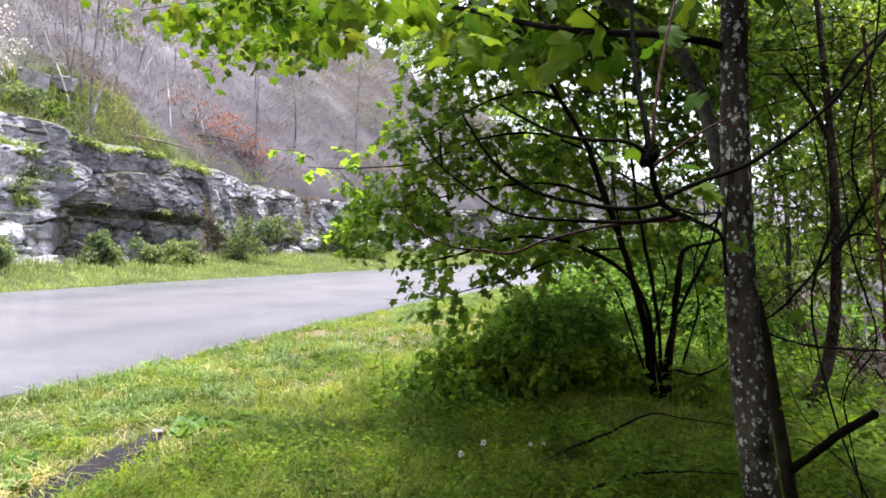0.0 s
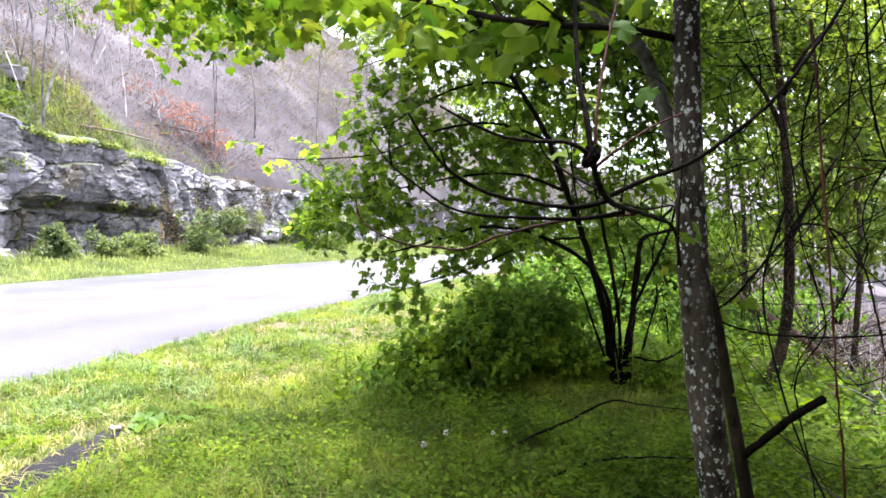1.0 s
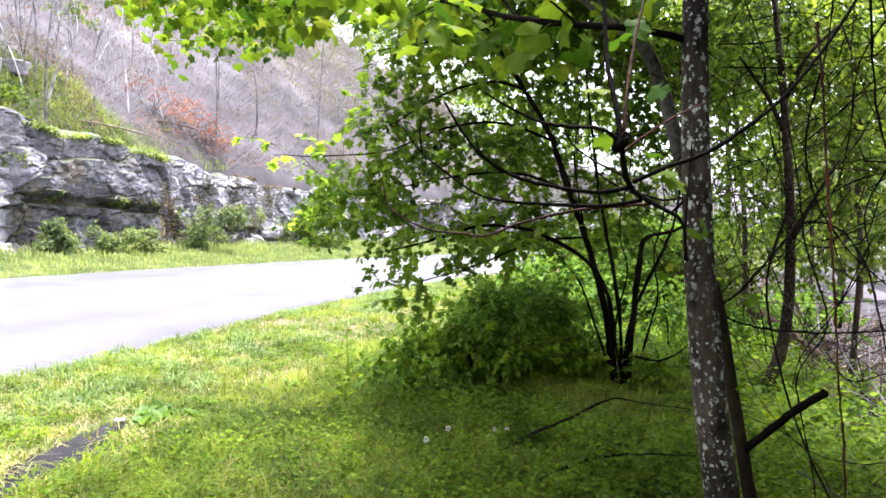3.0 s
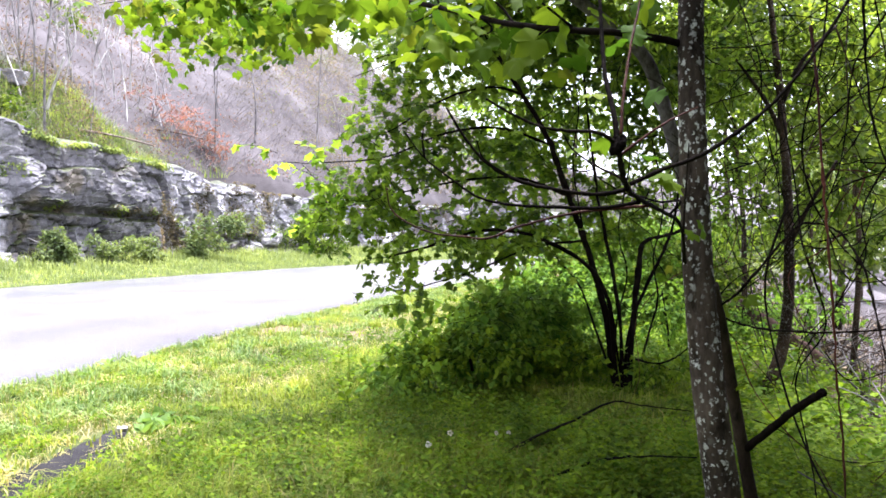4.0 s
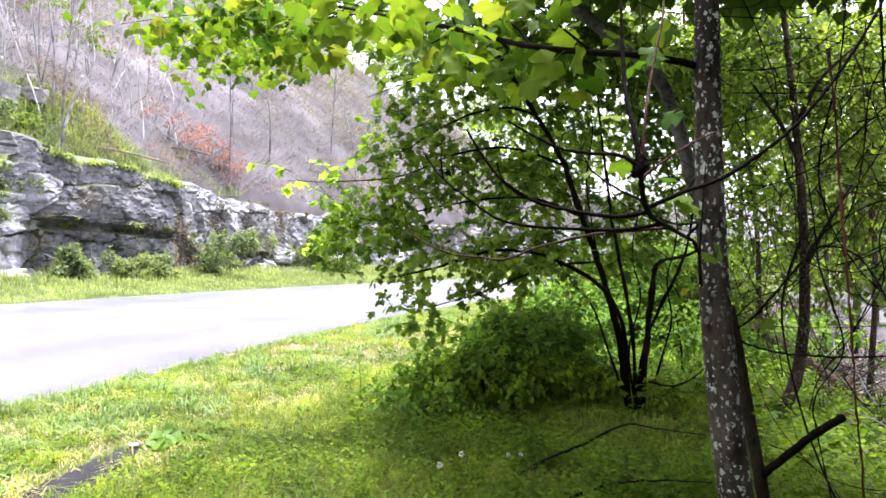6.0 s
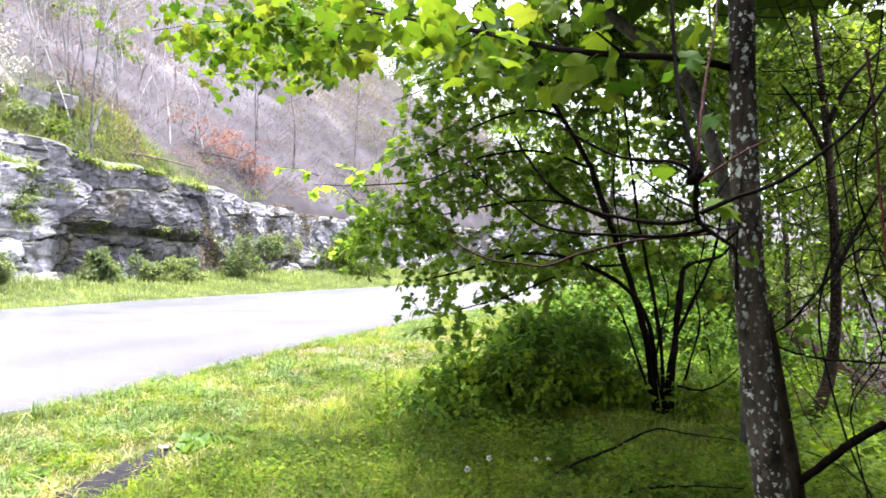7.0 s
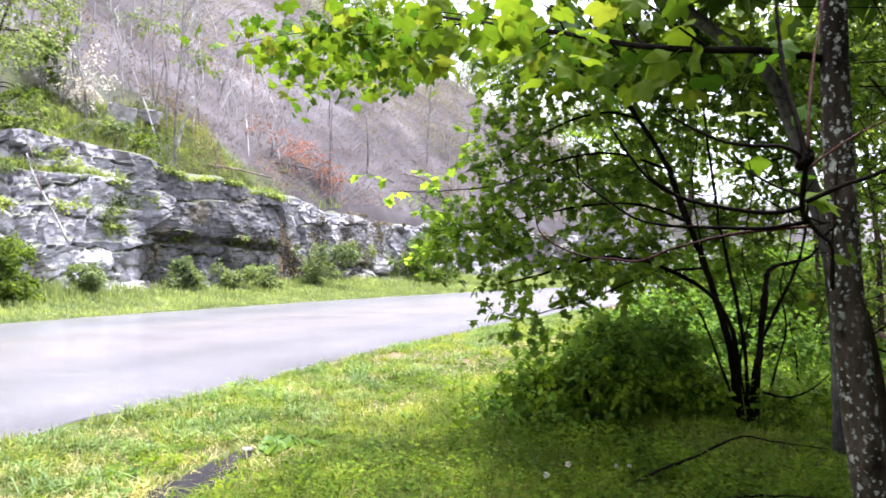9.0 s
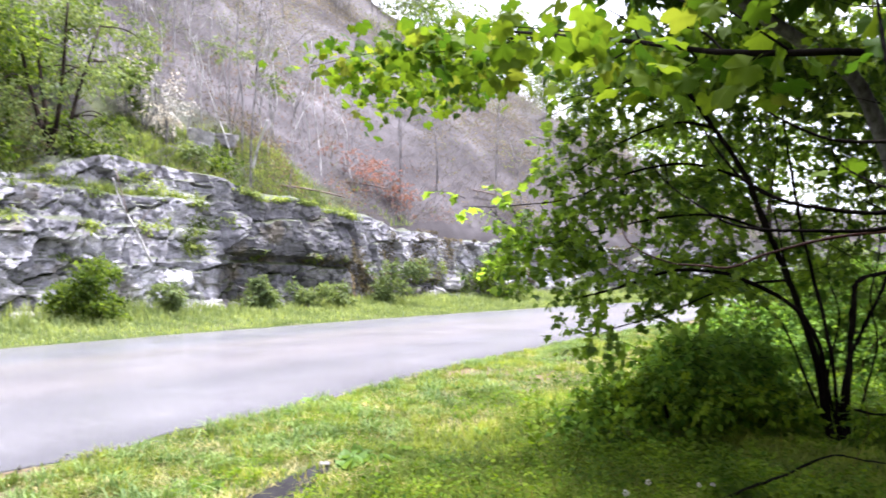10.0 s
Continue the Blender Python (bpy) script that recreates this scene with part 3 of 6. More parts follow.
def cliff_face(s, z):
    """How far the bare face stands across the road at a height, and the tone of the rock there."""
    z = z + 0.05 * soft_noise(s, 0 * s, 1.1, 16) + 0.03 * (s - 14) * ((s > 12) & (s < 18))
    ledge = np.interp(z, [0.3, 1.0, 1.9, 2.0, 2.12, 2.2, 2.7, 3.6, 4.2, 5.0], [0.05, 0.14, 0.22, 0.46, 0.42, -0.02, -0.10, 0.06, 0.16, 0.3])
    steps_up = np.interp(z, [0.3, 1.1, 1.22, 1.95, 2.08, 2.9, 3.05, 3.8, 3.92, 5.0], [0.0, 0.05, 0.14, 0.16, 0.27, 0.32, 0.55, 0.62, 1.0, 1.15])
    far = np.interp(z, [0.3, 1.2, 3.8], [0.35, 0.55, 0.95])
    w1, w2 = np.clip((s - 11.7) / 0.5, 0, 1), np.clip((s - 17.4) / 0.4, 0, 1)
    base = (steps_up * (1 - w1) + ledge * w1) * (1 - w2) + far * w2 + np.clip((s - 21) / 20, 0, 1) * 0.5
    wu, wv = s + 0.28 * soft_noise(s, z, 0.8, 17) + 0.1 * soft_noise(s, z, 0.25, 20), z + 0.16 * soft_noise(s, z, 0.7, 18) + 0.06 * soft_noise(s, z, 0.2, 21)
    slab = w1 * (1 - w2) * (z > 2.15)
    gap, du, dv, r = cells(wu / np.where(w2 > 0.5, 0.8, 1.25), wv / np.where(w2 > 0.5, 1.5, np.where(slab > 0.5, 1.1, 0.85)), 3)
    out = (r[0] - 0.5) * 0.42 * (1 - 0.35 * slab) + (r[1] - 0.5) * 0.5 * du + (r[2] - 0.45) * 0.55 * dv
    out = out + 0.22 * np.clip(1 - gap / 0.06, 0, 1) ** 1.5 * (1 - 0.4 * slab)
    tone = 0.84 + 0.66 * r[3]
    gap, du, dv, r = cells(wu / 0.46, wv / 0.34, 9)
    out = out + ((r[0] - 0.5) * 0.08 + (r[1] - 0.5) * 0.18 * du + (r[2] - 0.5) * 0.18 * dv) * (1 - 0.4 * slab) + 0.05 * np.clip(1 - gap / 0.10, 0, 1)
    tone = tone * (0.86 + 0.28 * r[3])
    out = out + 0.05 * soft_noise(s, z, 0.5, 22) + 0.03 * soft_noise(s, z, 0.16, 23) + 0.02 * soft_noise(s * 0.4, z, 0.06, 24)
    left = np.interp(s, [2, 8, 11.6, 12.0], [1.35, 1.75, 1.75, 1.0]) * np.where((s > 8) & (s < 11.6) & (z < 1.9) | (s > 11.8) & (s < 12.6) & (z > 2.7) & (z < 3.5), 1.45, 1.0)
    # past s 17 the rock is paled again for the mist
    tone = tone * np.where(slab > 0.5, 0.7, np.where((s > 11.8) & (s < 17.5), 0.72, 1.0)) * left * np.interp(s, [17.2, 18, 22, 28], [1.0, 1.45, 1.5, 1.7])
    return base + out, tone


def build_cliff():
    ss = np.concatenate([np.arange(-60, -6, 0.4), np.arange(-6, 33, 0.055), np.arange(33, 110, 0.3)])
    up, back = np.linspace(0, 1, 92), np.array([0.12, 0.3, 0.55, 0.85, 1.2, 1.6, 2.0])
    S, U = np.meshgrid(ss, up)
    Z = 0.15 + U * (cliff_top(S) - 0.15)
    O, T = cliff_face(S, Z)
    S2, B = np.meshgrid(ss, back)
    Z2 = Z[-1][None] + 0.16 * B + 0.10 * soft_noise(S2, B, 0.5, 25)
    O2 = np.maximum(O[-1][None], 0.0) * 0.6 + O[-1][None] * 0.4 + B
    S, Z, O, T = np.vstack([S, S2]), np.vstack([Z, Z2]), np.vstack([O, O2]), np.vstack([T, np.repeat(T[-1:], len(back), 0)])
    X, Y = road_xy(S, CLIFF_O + O)
    m, n = X.shape
    i = np.arange(n * m).reshape(m, n)
    a, b, c, d = i[:-1, :-1].ravel(), i[:-1, 1:].ravel(), i[1:, 1:].ravel(), i[1:, :-1].ravel()
    tris = np.vstack([np.stack([a, b, c], 1), np.stack([a, c, d], 1)])
    me = fast_mesh("cliff", np.stack([X, Y, Z], -1).reshape(-1, 3), tris, M_ROCK)
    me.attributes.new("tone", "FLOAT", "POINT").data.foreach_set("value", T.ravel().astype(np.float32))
    cliff = tagged(new("cliff", me), "wet grey layered rock cut along the road", "cliff", kind="structure")
    # broken blocks along its foot
    rng = np.random.default_rng(21)
    kinds = [stone_mesh("stone", k + 40, M_HAZE_ROCK, 5) for k in range(4)] + [stone_mesh("stone", k + 20, M_PALE, 5) for k in range(3)]
    for k in range(70):
        st = 19.5 + 15 * rng.random() if k < 46 else 3 + 15 * rng.random()
        w = rng.uniform(0.22, 0.65)
        z = 0.42 + (0.75 * rng.random() ** 1.8 if k < 46 else 0.0)
        x, y = road_xy(st, CLIFF_O + float(cliff_face(np.array(st), np.array(z))[0]) - 0.05)
        ob = new("stone", kinds[rng.integers(7)])
        ob.parent = cliff
        ob.matrix_basis = pose(float(x), float(y), z + w * 0.15, rng.normal() * 15, rng.normal() * 15, rng.uniform(0, 360)) @ Matrix.Diagonal((w * 1.3, w * 1.1, w * 0.75, 1))
    return cliff


cliff = build_cliff()


# ---- hillside above the cliff ----
def on_ground(s, o, lift=0.0):
    x, y = road_xy(s, o)
    return float(x), float(y), float(ground_z(x, y)) + lift


def bare_tree(seed, height, r, lean, material, limbs=7):
    rng = np.random.default_rng(seed)
    base = thing("bare_tree", "thin leafless grey tree on the misty hillside", "tree", "bare trees on the hillside")
    pts = [np.array([0, 0, -0.3])]
    for k in range(1, 6):
        t = k / 5
        pts.append(np.array([lean * height * t ** 1.3 + rng.normal() * 0.10, rng.normal() * 0.12, height * t]))
    tube("trunk", pts, r, r * 0.25, material, base, 6, 4, 0.05, seed)
    line = spline(pts, 8)
    for k in range(limbs):
        a = line[int(len(line) * rng.uniform(0.3, 0.92))]
        az, ln = rng.uniform(0, 6.28), rng.uniform(0.5, 1.5) * height / 7
        way = np.array([math.cos(az), math.sin(az), rng.uniform(0.5, 1.2)])
        chunks = [tube_data([a, a + way * ln * 0.5, a + way * ln + (0, 0, 0.15 * ln)], r * 0.32, r * 0.08, 4, 3)]
        for j in range(3):
            q = a + way * ln * rng.uniform(0.3, 0.9)
            w2 = way + rng.normal(size=3) * 0.7
            chunks.append(tube_data([q, q + w2 * ln * 0.25, q + w2 * ln * 0.45], r * 0.14, r * 0.05, 3, 2))
        v, f = joined(chunks)
        part("limb", fast_mesh("limb", v, f, material, True), base)
    return base


def build_hill_trees():
    rng = np.random.default_rng(5)
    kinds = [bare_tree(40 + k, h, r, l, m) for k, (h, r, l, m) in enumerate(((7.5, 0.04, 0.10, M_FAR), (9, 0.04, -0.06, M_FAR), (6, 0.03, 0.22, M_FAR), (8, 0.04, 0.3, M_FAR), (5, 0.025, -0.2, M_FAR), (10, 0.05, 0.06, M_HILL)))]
    for k in range(230):
        s, o = rng.uniform(2, 75), 14.3 + 40 * rng.random() ** 1.5
        if k >= len(kinds) and s > 17 and o < 34 and k % 5 < 3:
            continue
        place = on_ground(s, o)
        m = pose(*place, 0, 0, rng.uniform(0, 360))
        if k < len(kinds):
            kinds[k].matrix_basis = m
        else:
            copy_thing(kinds[k % len(kinds)], m)


build_hill_trees()


def build_pale_saplings():
    rng = np.random.default_rng(15)
    first = None
    for k in range(22):
        s, o = rng.uniform(13.5, 22), 15.5 + 5 * rng.random()
        m = pose(*on_ground(s, o), rng.normal() * 7, rng.normal() * 9, rng.uniform(0, 360))
        if first is None:
            first = bare_tree(77, 5.2, 0.032, 0.05, M_BLEACH, 5)
            tagged(first, "slender bleached sapling above the cliff", "sapling", "bleached saplings above the cliff")
            first.matrix_basis = m
        else:
            copy_thing(first, m)


build_pale_saplings()


def build_brush():
    """Leafless undergrowth on the slope."""
    rng = np.random.default_rng(6)
    chunks = []
    for k in range(16000):
        s, o = rng.uniform(0, 80), 13.7 + 34 * rng.random() ** 1.4
        a = np.array(on_ground(s, o, -0.05))
        w = np.array([rng.normal() * 0.9, rng.normal() * 0.9, 0.9])
        ln = rng.uniform(0.3, 1.5)
        chunks.append(tube_data([a, a + w * ln * 0.5, a + w * ln + rng.normal(size=3) * 0.2], rng.uniform(0.005, 0.010), 0.003, 3, 2))
    v, f = joined(chunks)
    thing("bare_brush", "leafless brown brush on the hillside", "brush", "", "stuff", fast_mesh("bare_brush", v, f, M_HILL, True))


build_brush()


def build_dead_leaves():
    """Withered leaves that still hang in the brush on the slope."""
    rng = np.random.default_rng(7)
    n = 420000
    s, o = -2 + 72 * rng.random(n) ** 1.2, 13.7 + 34 * rng.random(n) ** 1.35
    x, y = road_xy(s, o)
    clump = soft_noise(x, y, 1.6, 91) + 0.8 * soft_noise(x, y, 4.5, 92)
    keep = rng.random(n) < np.clip(0.26 + 0.95 * clump, 0.10, 1)
    s, o, x, y, clump = s[keep], o[keep], x[keep], y[keep], clump[keep]
    pl = np.stack([x, y, ground_z(x, y) + (0.2 + 2.1 * np.clip(clump, 0, 1.3)) * rng.random(len(x))], -1)
    sz = 0.05 + 0.07 * rng.random(len(x))
    hue = soft_noise(x, y, 3.0, 95) + 0.5 * rng.normal(size=len(x))
    red = (s > 17.5) & (s < 27) & (o < 18) & (hue > 0.55)
    brown = ~red & (s > 17) & (s < 27) & (o < 24) & (hue > -0.25)
    green = ~red & ~brown & (hue < -0.75)
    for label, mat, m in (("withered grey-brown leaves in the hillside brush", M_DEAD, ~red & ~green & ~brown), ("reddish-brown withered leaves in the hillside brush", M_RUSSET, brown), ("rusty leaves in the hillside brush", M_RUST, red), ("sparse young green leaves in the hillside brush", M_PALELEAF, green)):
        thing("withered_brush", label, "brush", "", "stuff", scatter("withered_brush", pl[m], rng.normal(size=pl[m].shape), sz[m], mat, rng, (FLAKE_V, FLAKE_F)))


build_dead_leaves()


def build_cliff_creeper():
    """Weeds that hang from the joints and ledges of the rock, green on the nearer face and withered on the farther."""
    rng = np.random.default_rng(8)
    spots = [(rng.uniform(18, 40), rng.uniform(0.8, 3.6), rng.uniform(0.2, 0.6), rng.uniform(0.3, 0.9), 1, 150) for k in range(60)]
    spots += [(rng.uniform(17.3, 18.3), rng.uniform(0.7, 2.6), 0.2, 0.5, 1, 160) for k in range(9)]
    spots += [(rng.uniform(2, 12), rng.choice((2.0, 3.0, 3.85, 4.3)) + rng.normal() * 0.1, rng.uniform(0.15, 0.4), rng.uniform(0.08, 0.22), 0, 75) for k in range(34)]
    spots += [(rng.uniform(10.6, 12.1), rng.uniform(2.3, 3.8), 0.3, 0.22, 0, 80) for k in range(9)]
    spots += [(rng.uniform(12.5, 17.8), 2.12 + rng.normal() * 0.05, 0.14, 0.14, k % 2, 70) for k in range(8)]
    spots += [(rng.uniform(12.6, 17.8), 0.0, 0.30, 0.05, 0, 60) for k in range(24)]
    spots += [(rng.uniform(18.0, 30), rng.uniform(0.7, 2.0), rng.uniform(0.3, 0.6), 0.45, 0, 170) for k in range(16)]
    for label, mat, flag in (("yellow-green weeds growing on the ledges of the rock", M_LEDGE, 0), ("withered creeper hanging over the rock face", M_DEAD, 1)):
        pl = []
        for s, z, rs, rz, kind, n in spots:
            if kind == flag:
                q = rng.normal(size=(n, 2)) * 0.55
                sp = s + q[:, 0] * rs
                zp = np.clip((z if z > 0.1 else cliff_top(np.array(s)) - 0.05) + q[:, 1] * rz, 0.4, cliff_top(sp) + 0.12)
                x, y = road_xy(sp, CLIFF_O + cliff_face(sp, zp)[0] - 0.10 * rng.random(n))
                pl.append(np.stack([x, y, zp], -1))
        pl = np.vstack(pl)
        thing("creeper", label, "creeper", "creepers on the rock cut", "stuff", scatter("creeper", pl, rng.normal(size=pl.shape) - (0, 0, 0.7), 0.05 + 0.08 * rng.random(len(pl)), mat, rng))


build_cliff_creeper()


def hill_shrub(name, label, s, o, lift, r, h, n, size, mat, seed, group=""):
    x, y, z = on_ground(s, o, lift)
    rng = np.random.default_rng(seed)
    blobs = [(x + rng.normal() * r * 0.5, y + rng.normal() * r * 0.5, z + h * rng.uniform(0.1, 0.95), r * rng.uniform(0.2, 0.5), r * rng.uniform(0.2, 0.5), h * rng.uniform(0.08, 0.2)) for k in range(11)]
    stems = [[(x + rng.normal() * 0.06, y + rng.normal() * 0.06, z - lift - 0.1), (x + rng.normal() * r * 0.3, y + rng.normal() * r * 0.3, z + h * 0.4), (x + rng.normal() * r * 0.5, y + rng.normal() * r * 0.5, z + h * 0.8)] for k in range(3)]
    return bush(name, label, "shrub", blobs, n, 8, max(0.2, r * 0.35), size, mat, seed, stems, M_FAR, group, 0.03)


SHRUBS = "green shrubs at the foot of the cliff"
hill_shrub("green_shrub", "dense dark green shrub at the foot of the rock cut", 7.0, 10.9, 0, 0.75, 1.35, 900, 0.085, M_WOODS, 61, SHRUBS)
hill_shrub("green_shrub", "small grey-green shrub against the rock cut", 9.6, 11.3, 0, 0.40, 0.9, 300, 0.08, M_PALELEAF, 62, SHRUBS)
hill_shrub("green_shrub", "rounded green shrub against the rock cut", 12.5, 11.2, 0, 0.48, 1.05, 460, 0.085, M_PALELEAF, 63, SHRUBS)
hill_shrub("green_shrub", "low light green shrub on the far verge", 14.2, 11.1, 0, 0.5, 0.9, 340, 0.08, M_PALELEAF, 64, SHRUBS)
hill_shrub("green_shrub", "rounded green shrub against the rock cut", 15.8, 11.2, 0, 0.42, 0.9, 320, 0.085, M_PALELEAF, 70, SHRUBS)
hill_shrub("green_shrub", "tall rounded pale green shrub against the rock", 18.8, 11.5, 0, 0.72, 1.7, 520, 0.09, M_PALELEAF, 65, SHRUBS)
hill_shrub("green_shrub", "tall pale green shrub leaning on the rock", 25.5, 11.4, 0, 1.0, 2.3, 800, 0.09, M_WOODS, 66, SHRUBS)
hill_shrub("green_shrub", "low green shrub on the far verge", 31.0, 11.0, 0, 0.8, 0.9, 400, 0.09, M_PALELEAF, 67, SHRUBS)
hill_shrub("green_shrub", "low green shrub on the far verge", 38.0, 10.8, 0, 0.9, 0.9, 400, 0.09, M_PALELEAF, 68, SHRUBS)
for k, (s, o, r, h) in enumerate(((20.8, 15.0, 1.0, 1.3), (21.8, 15.2, 1.0, 1.4), (20.9, 16.2, 0.9, 1.2), (22.4, 14.9, 0.8, 1.2), (22.2, 14.0, 0.7, 1.0))):
    hill_shrub("rusty_shrub", "shrub with rusty red leaves on the hillside", s, o, 0.1, r, h, 62, 0.085, M_RUST, 80 + k, "rusty shrubs on the hillside")
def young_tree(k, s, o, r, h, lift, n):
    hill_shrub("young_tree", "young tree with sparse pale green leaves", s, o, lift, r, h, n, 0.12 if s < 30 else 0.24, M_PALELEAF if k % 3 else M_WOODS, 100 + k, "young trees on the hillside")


young_tree(0, 6.5, 15.2, 2.0, 3.2, 0.3, 760)
young_tree(1, 3.5, 16.0, 2.4, 4.2, 0.5, 820)
young_tree(2, 9.3, 16.6, 1.6, 3.0, 0.5, 520)
young_tree(3, 9.0, 14.2, 1.0, 1.6, 0.1, 260)
young_tree(4, 13.0, 15.4, 0.8, 0.9, 0.0, 120)
young_tree(5, 16.5, 17.5, 0.9, 1.2, 2.6, 50)
young_tree(6, 18.5, 17.5, 0.9, 1.0, 2.2, 40)
young_tree(7, 0.5, 15, 2.4, 5, 0.5, 760)
young_tree(8, 8, 22, 2.5, 4, 1.5, 500)
young_tree(10, 48, 26, 3.5, 6, 2, 380)
young_tree(11, 56, 24, 3.5, 6, 2, 380)
young_tree(12, 62, 20, 3.5, 6, 1.5, 380)
young_tree(13, 70, 18, 4, 7, 1, 380)
young_tree(14, 38, 40, 3, 6, 2, 300)
young_tree(15, 43, 34, 3, 6, 2, 300)
young_tree(16, 46, 46, 3.5, 7, 2, 300)
young_tree(17, 52, 38, 3.5, 7, 2, 300)
young_tree(18, 34, 48, 3, 6, 2, 300)
for k in range(20):
    young_tree(20 + k, 44 + 1.5 * k, 48 + 3 * math.sin(k * 2.3), 2.2 + 0.5 * (k % 3), 4.5 + 0.8 * (k % 4), 0.6, 120)


def hill_bush(k, s, o, r, h, lift, n):
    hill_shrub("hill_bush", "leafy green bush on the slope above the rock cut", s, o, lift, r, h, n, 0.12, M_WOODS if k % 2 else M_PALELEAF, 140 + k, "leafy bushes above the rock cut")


hill_bush(37, 12.2, 17.2, 0.9, 1.8, 0.2, 200)
hill_bush(0, 4.5, 13.9, 1.0, 1.8, 0, 260)
hill_bush(1, 6.3, 14.0, 0.8, 1.5, 0, 220)
hill_bush(5, 8.6, 18.5, 1.6, 3.4, 0.6, 420)
hill_bush(6, 5.4, 18.0, 1.8, 4.0, 0.6, 480)
hill_bush(7, 11.0, 18.5, 1.2, 2.4, 0.4, 200)
hill_bush(8, 13.2, 19.0, 1.2, 2.4, 0.4, 140)
hill_bush(9, 2.5, 14.4, 1.4, 2.4, 0, 320)
hill_bush(11, 13.3, 13.8, 0.6, 0.7, 0, 120)
hill_bush(13, 14.2, 15.4, 0.8, 0.8, 0, 110)
hill_bush(15, 7.0, 13.3, 0.6, 0.7, 0, 120)
for k, (s, o, h) in enumerate(((13.0, 16.1, 2.3), (12.5, 16.7, 2.6), (13.3, 16.5, 1.4))):
    hill_shrub("blossom_shrub", "shrub in white blossom above the rock cut", s, o, 0.2, 0.75, h, 130, 0.075, M_BLOSSOM, 120 + k, "blossoming shrubs above the rock cut")


def crowned(owner, blobs, twigs, size, mat, seed, reach=0.4):
    rng = np.random.default_rng(seed)
    pl, out, a, b = sprays(rng, blobs, twigs, 9, reach)
    part("crown", scatter("crown", pl, out, size * (0.6 + 0.7 * rng.random(len(pl))), mat, rng), owner)
    keep = rng.choice(len(a), min(len(a), 300), replace=False)
    tagged(part("twig_spray", twig_mesh("twig_spray", a[keep], b[keep], 0.004, M_DARK), owner), kind="stuff")


def drooping_tree(s, o, height, seed):
    """A dark many-stemmed tree whose flat leafy boughs droop over the rock."""
    rng = np.random.default_rng(seed)
    x, y, z = on_ground(s, o, -0.2)
    t = thing("drooping_tree", "dark-stemmed tree with flat drooping green boughs above the rock", "tree", "drooping trees above the rock cut")
    blobs = []
    for k in range(4):
        lean = rng.normal(size=2) * 0.55
        line = [(x + rng.normal() * 0.25, y + rng.normal() * 0.25, z), (x + lean[0] * 0.5, y + lean[1] * 0.5, z + height * 0.35), (x + lean[0] * 1.3, y + lean[1] * 1.3, z + height)]
        tube("stem", line, 0.10, 0.03, M_TRUNK, t, 7, 5, 0.04, seed + k)
        st = spline(line, 8)
        for j in range(5):
            q = st[int(len(st) * rng.uniform(0.35, 0.98))]
            az, ln = rng.uniform(-1.9, 0.9), rng.uniform(0.8, 1.9)
            end = q + np.array([math.cos(az) * ln, math.sin(az) * ln, rng.uniform(-0.75, 0.1)])
            tube("bough", [q, (q + end) / 2 + (0, 0, 0.25), end], 0.028, 0.009, M_TRUNK, t, 5, 4, 0.05, seed + 10 * k + j)
            blobs += [(*end, 0.55, 0.55, 0.09), (*((q + 2 * end) / 3 + (0, 0, 0.1)), 0.45, 0.45, 0.08)]
    crowned(t, blobs, 330, 0.10, M_PALELEAF, seed, 0.35)


def lone_rock(label, place, size, turn, material, seed):
    ob = thing("boulder", label, "rock", me=stone_mesh("boulder", seed, material))
    ob.matrix_basis = pose(*place, 8, 6, turn) @ Matrix.Diagonal((*size, 1))


drooping_tree(8.3, 14.3, 4.4, 1500)
drooping_tree(6.6, 14.8, 4.8, 1600)

lone_rock("pale weathered boulder on top of the cliff", on_ground(14.3, 16.3, 0.34), (0.95, 0.75, 0.8), 40, M_PALE, 31)
lone_rock("pale boulder on the hillside", on_ground(15.5, 16.5, 0.2), (1.0, 0.7, 0.5), 20, M_PALE, 32)
lone_rock("small pale stone at the end of the asphalt strip", (-1.89, 4.82, 0.02), (0.06, 0.05, 0.035), 20, M_BLEACH, 33)

snag = thing("dead_tree", "pale broken dead trunk leaning on the hillside", "tree")
tube("trunk", [(-12.484, 25.548, 5.414), (-12.270, 25.449, 6.000), (-11.973, 25.249, 6.506), (-11.680, 25.049, 6.985)], 0.055, 0.035, M_BLEACH, snag, 8, 4, 0.02, 3)
sap = thing("dead_sapling", "bleached dead sapling leaning against the rock cut", "tree")
tube("trunk", [(-11.113, 17.225, 1.823), (-11.463, 17.217, 2.525), (-11.910, 17.183, 3.305), (-12.160, 17.200, 3.950)], 0.030, 0.014, M_BLEACH, sap, 7, 4, 0.02, 4)
for a, b in (((-11.750, 17.180, 3.047), (-12.086, 17.205, 4.158)), ((-11.527, 17.196, 2.664), (-11.233, 17.339, 3.154))):
    tube("limb", [a, b], 0.02, 0.008, M_LOG, sap, 5)
for k, (s, o, yaw, ln) in enumerate(((17.5, 14.4, 50, 3.2), (21, 15.2, 30, 2.6), (30, 15.5, 60, 3))):
    x, y, z = on_ground(s, o, 0.25)
    lg = thing("fallen_log", "bleached fallen log on the hillside", "log", "fallen logs on the hillside")
    c, d = math.cos(radians(yaw)) * ln / 2, math.sin(radians(yaw)) * ln / 2
    tube("trunk", [(x - c, y - d, z + 0.2), (x, y, z + 0.12), (x + c, y + d, z - 0.1)], 0.05, 0.03, M_LOG, lg, 7, 4, 0.06, k)

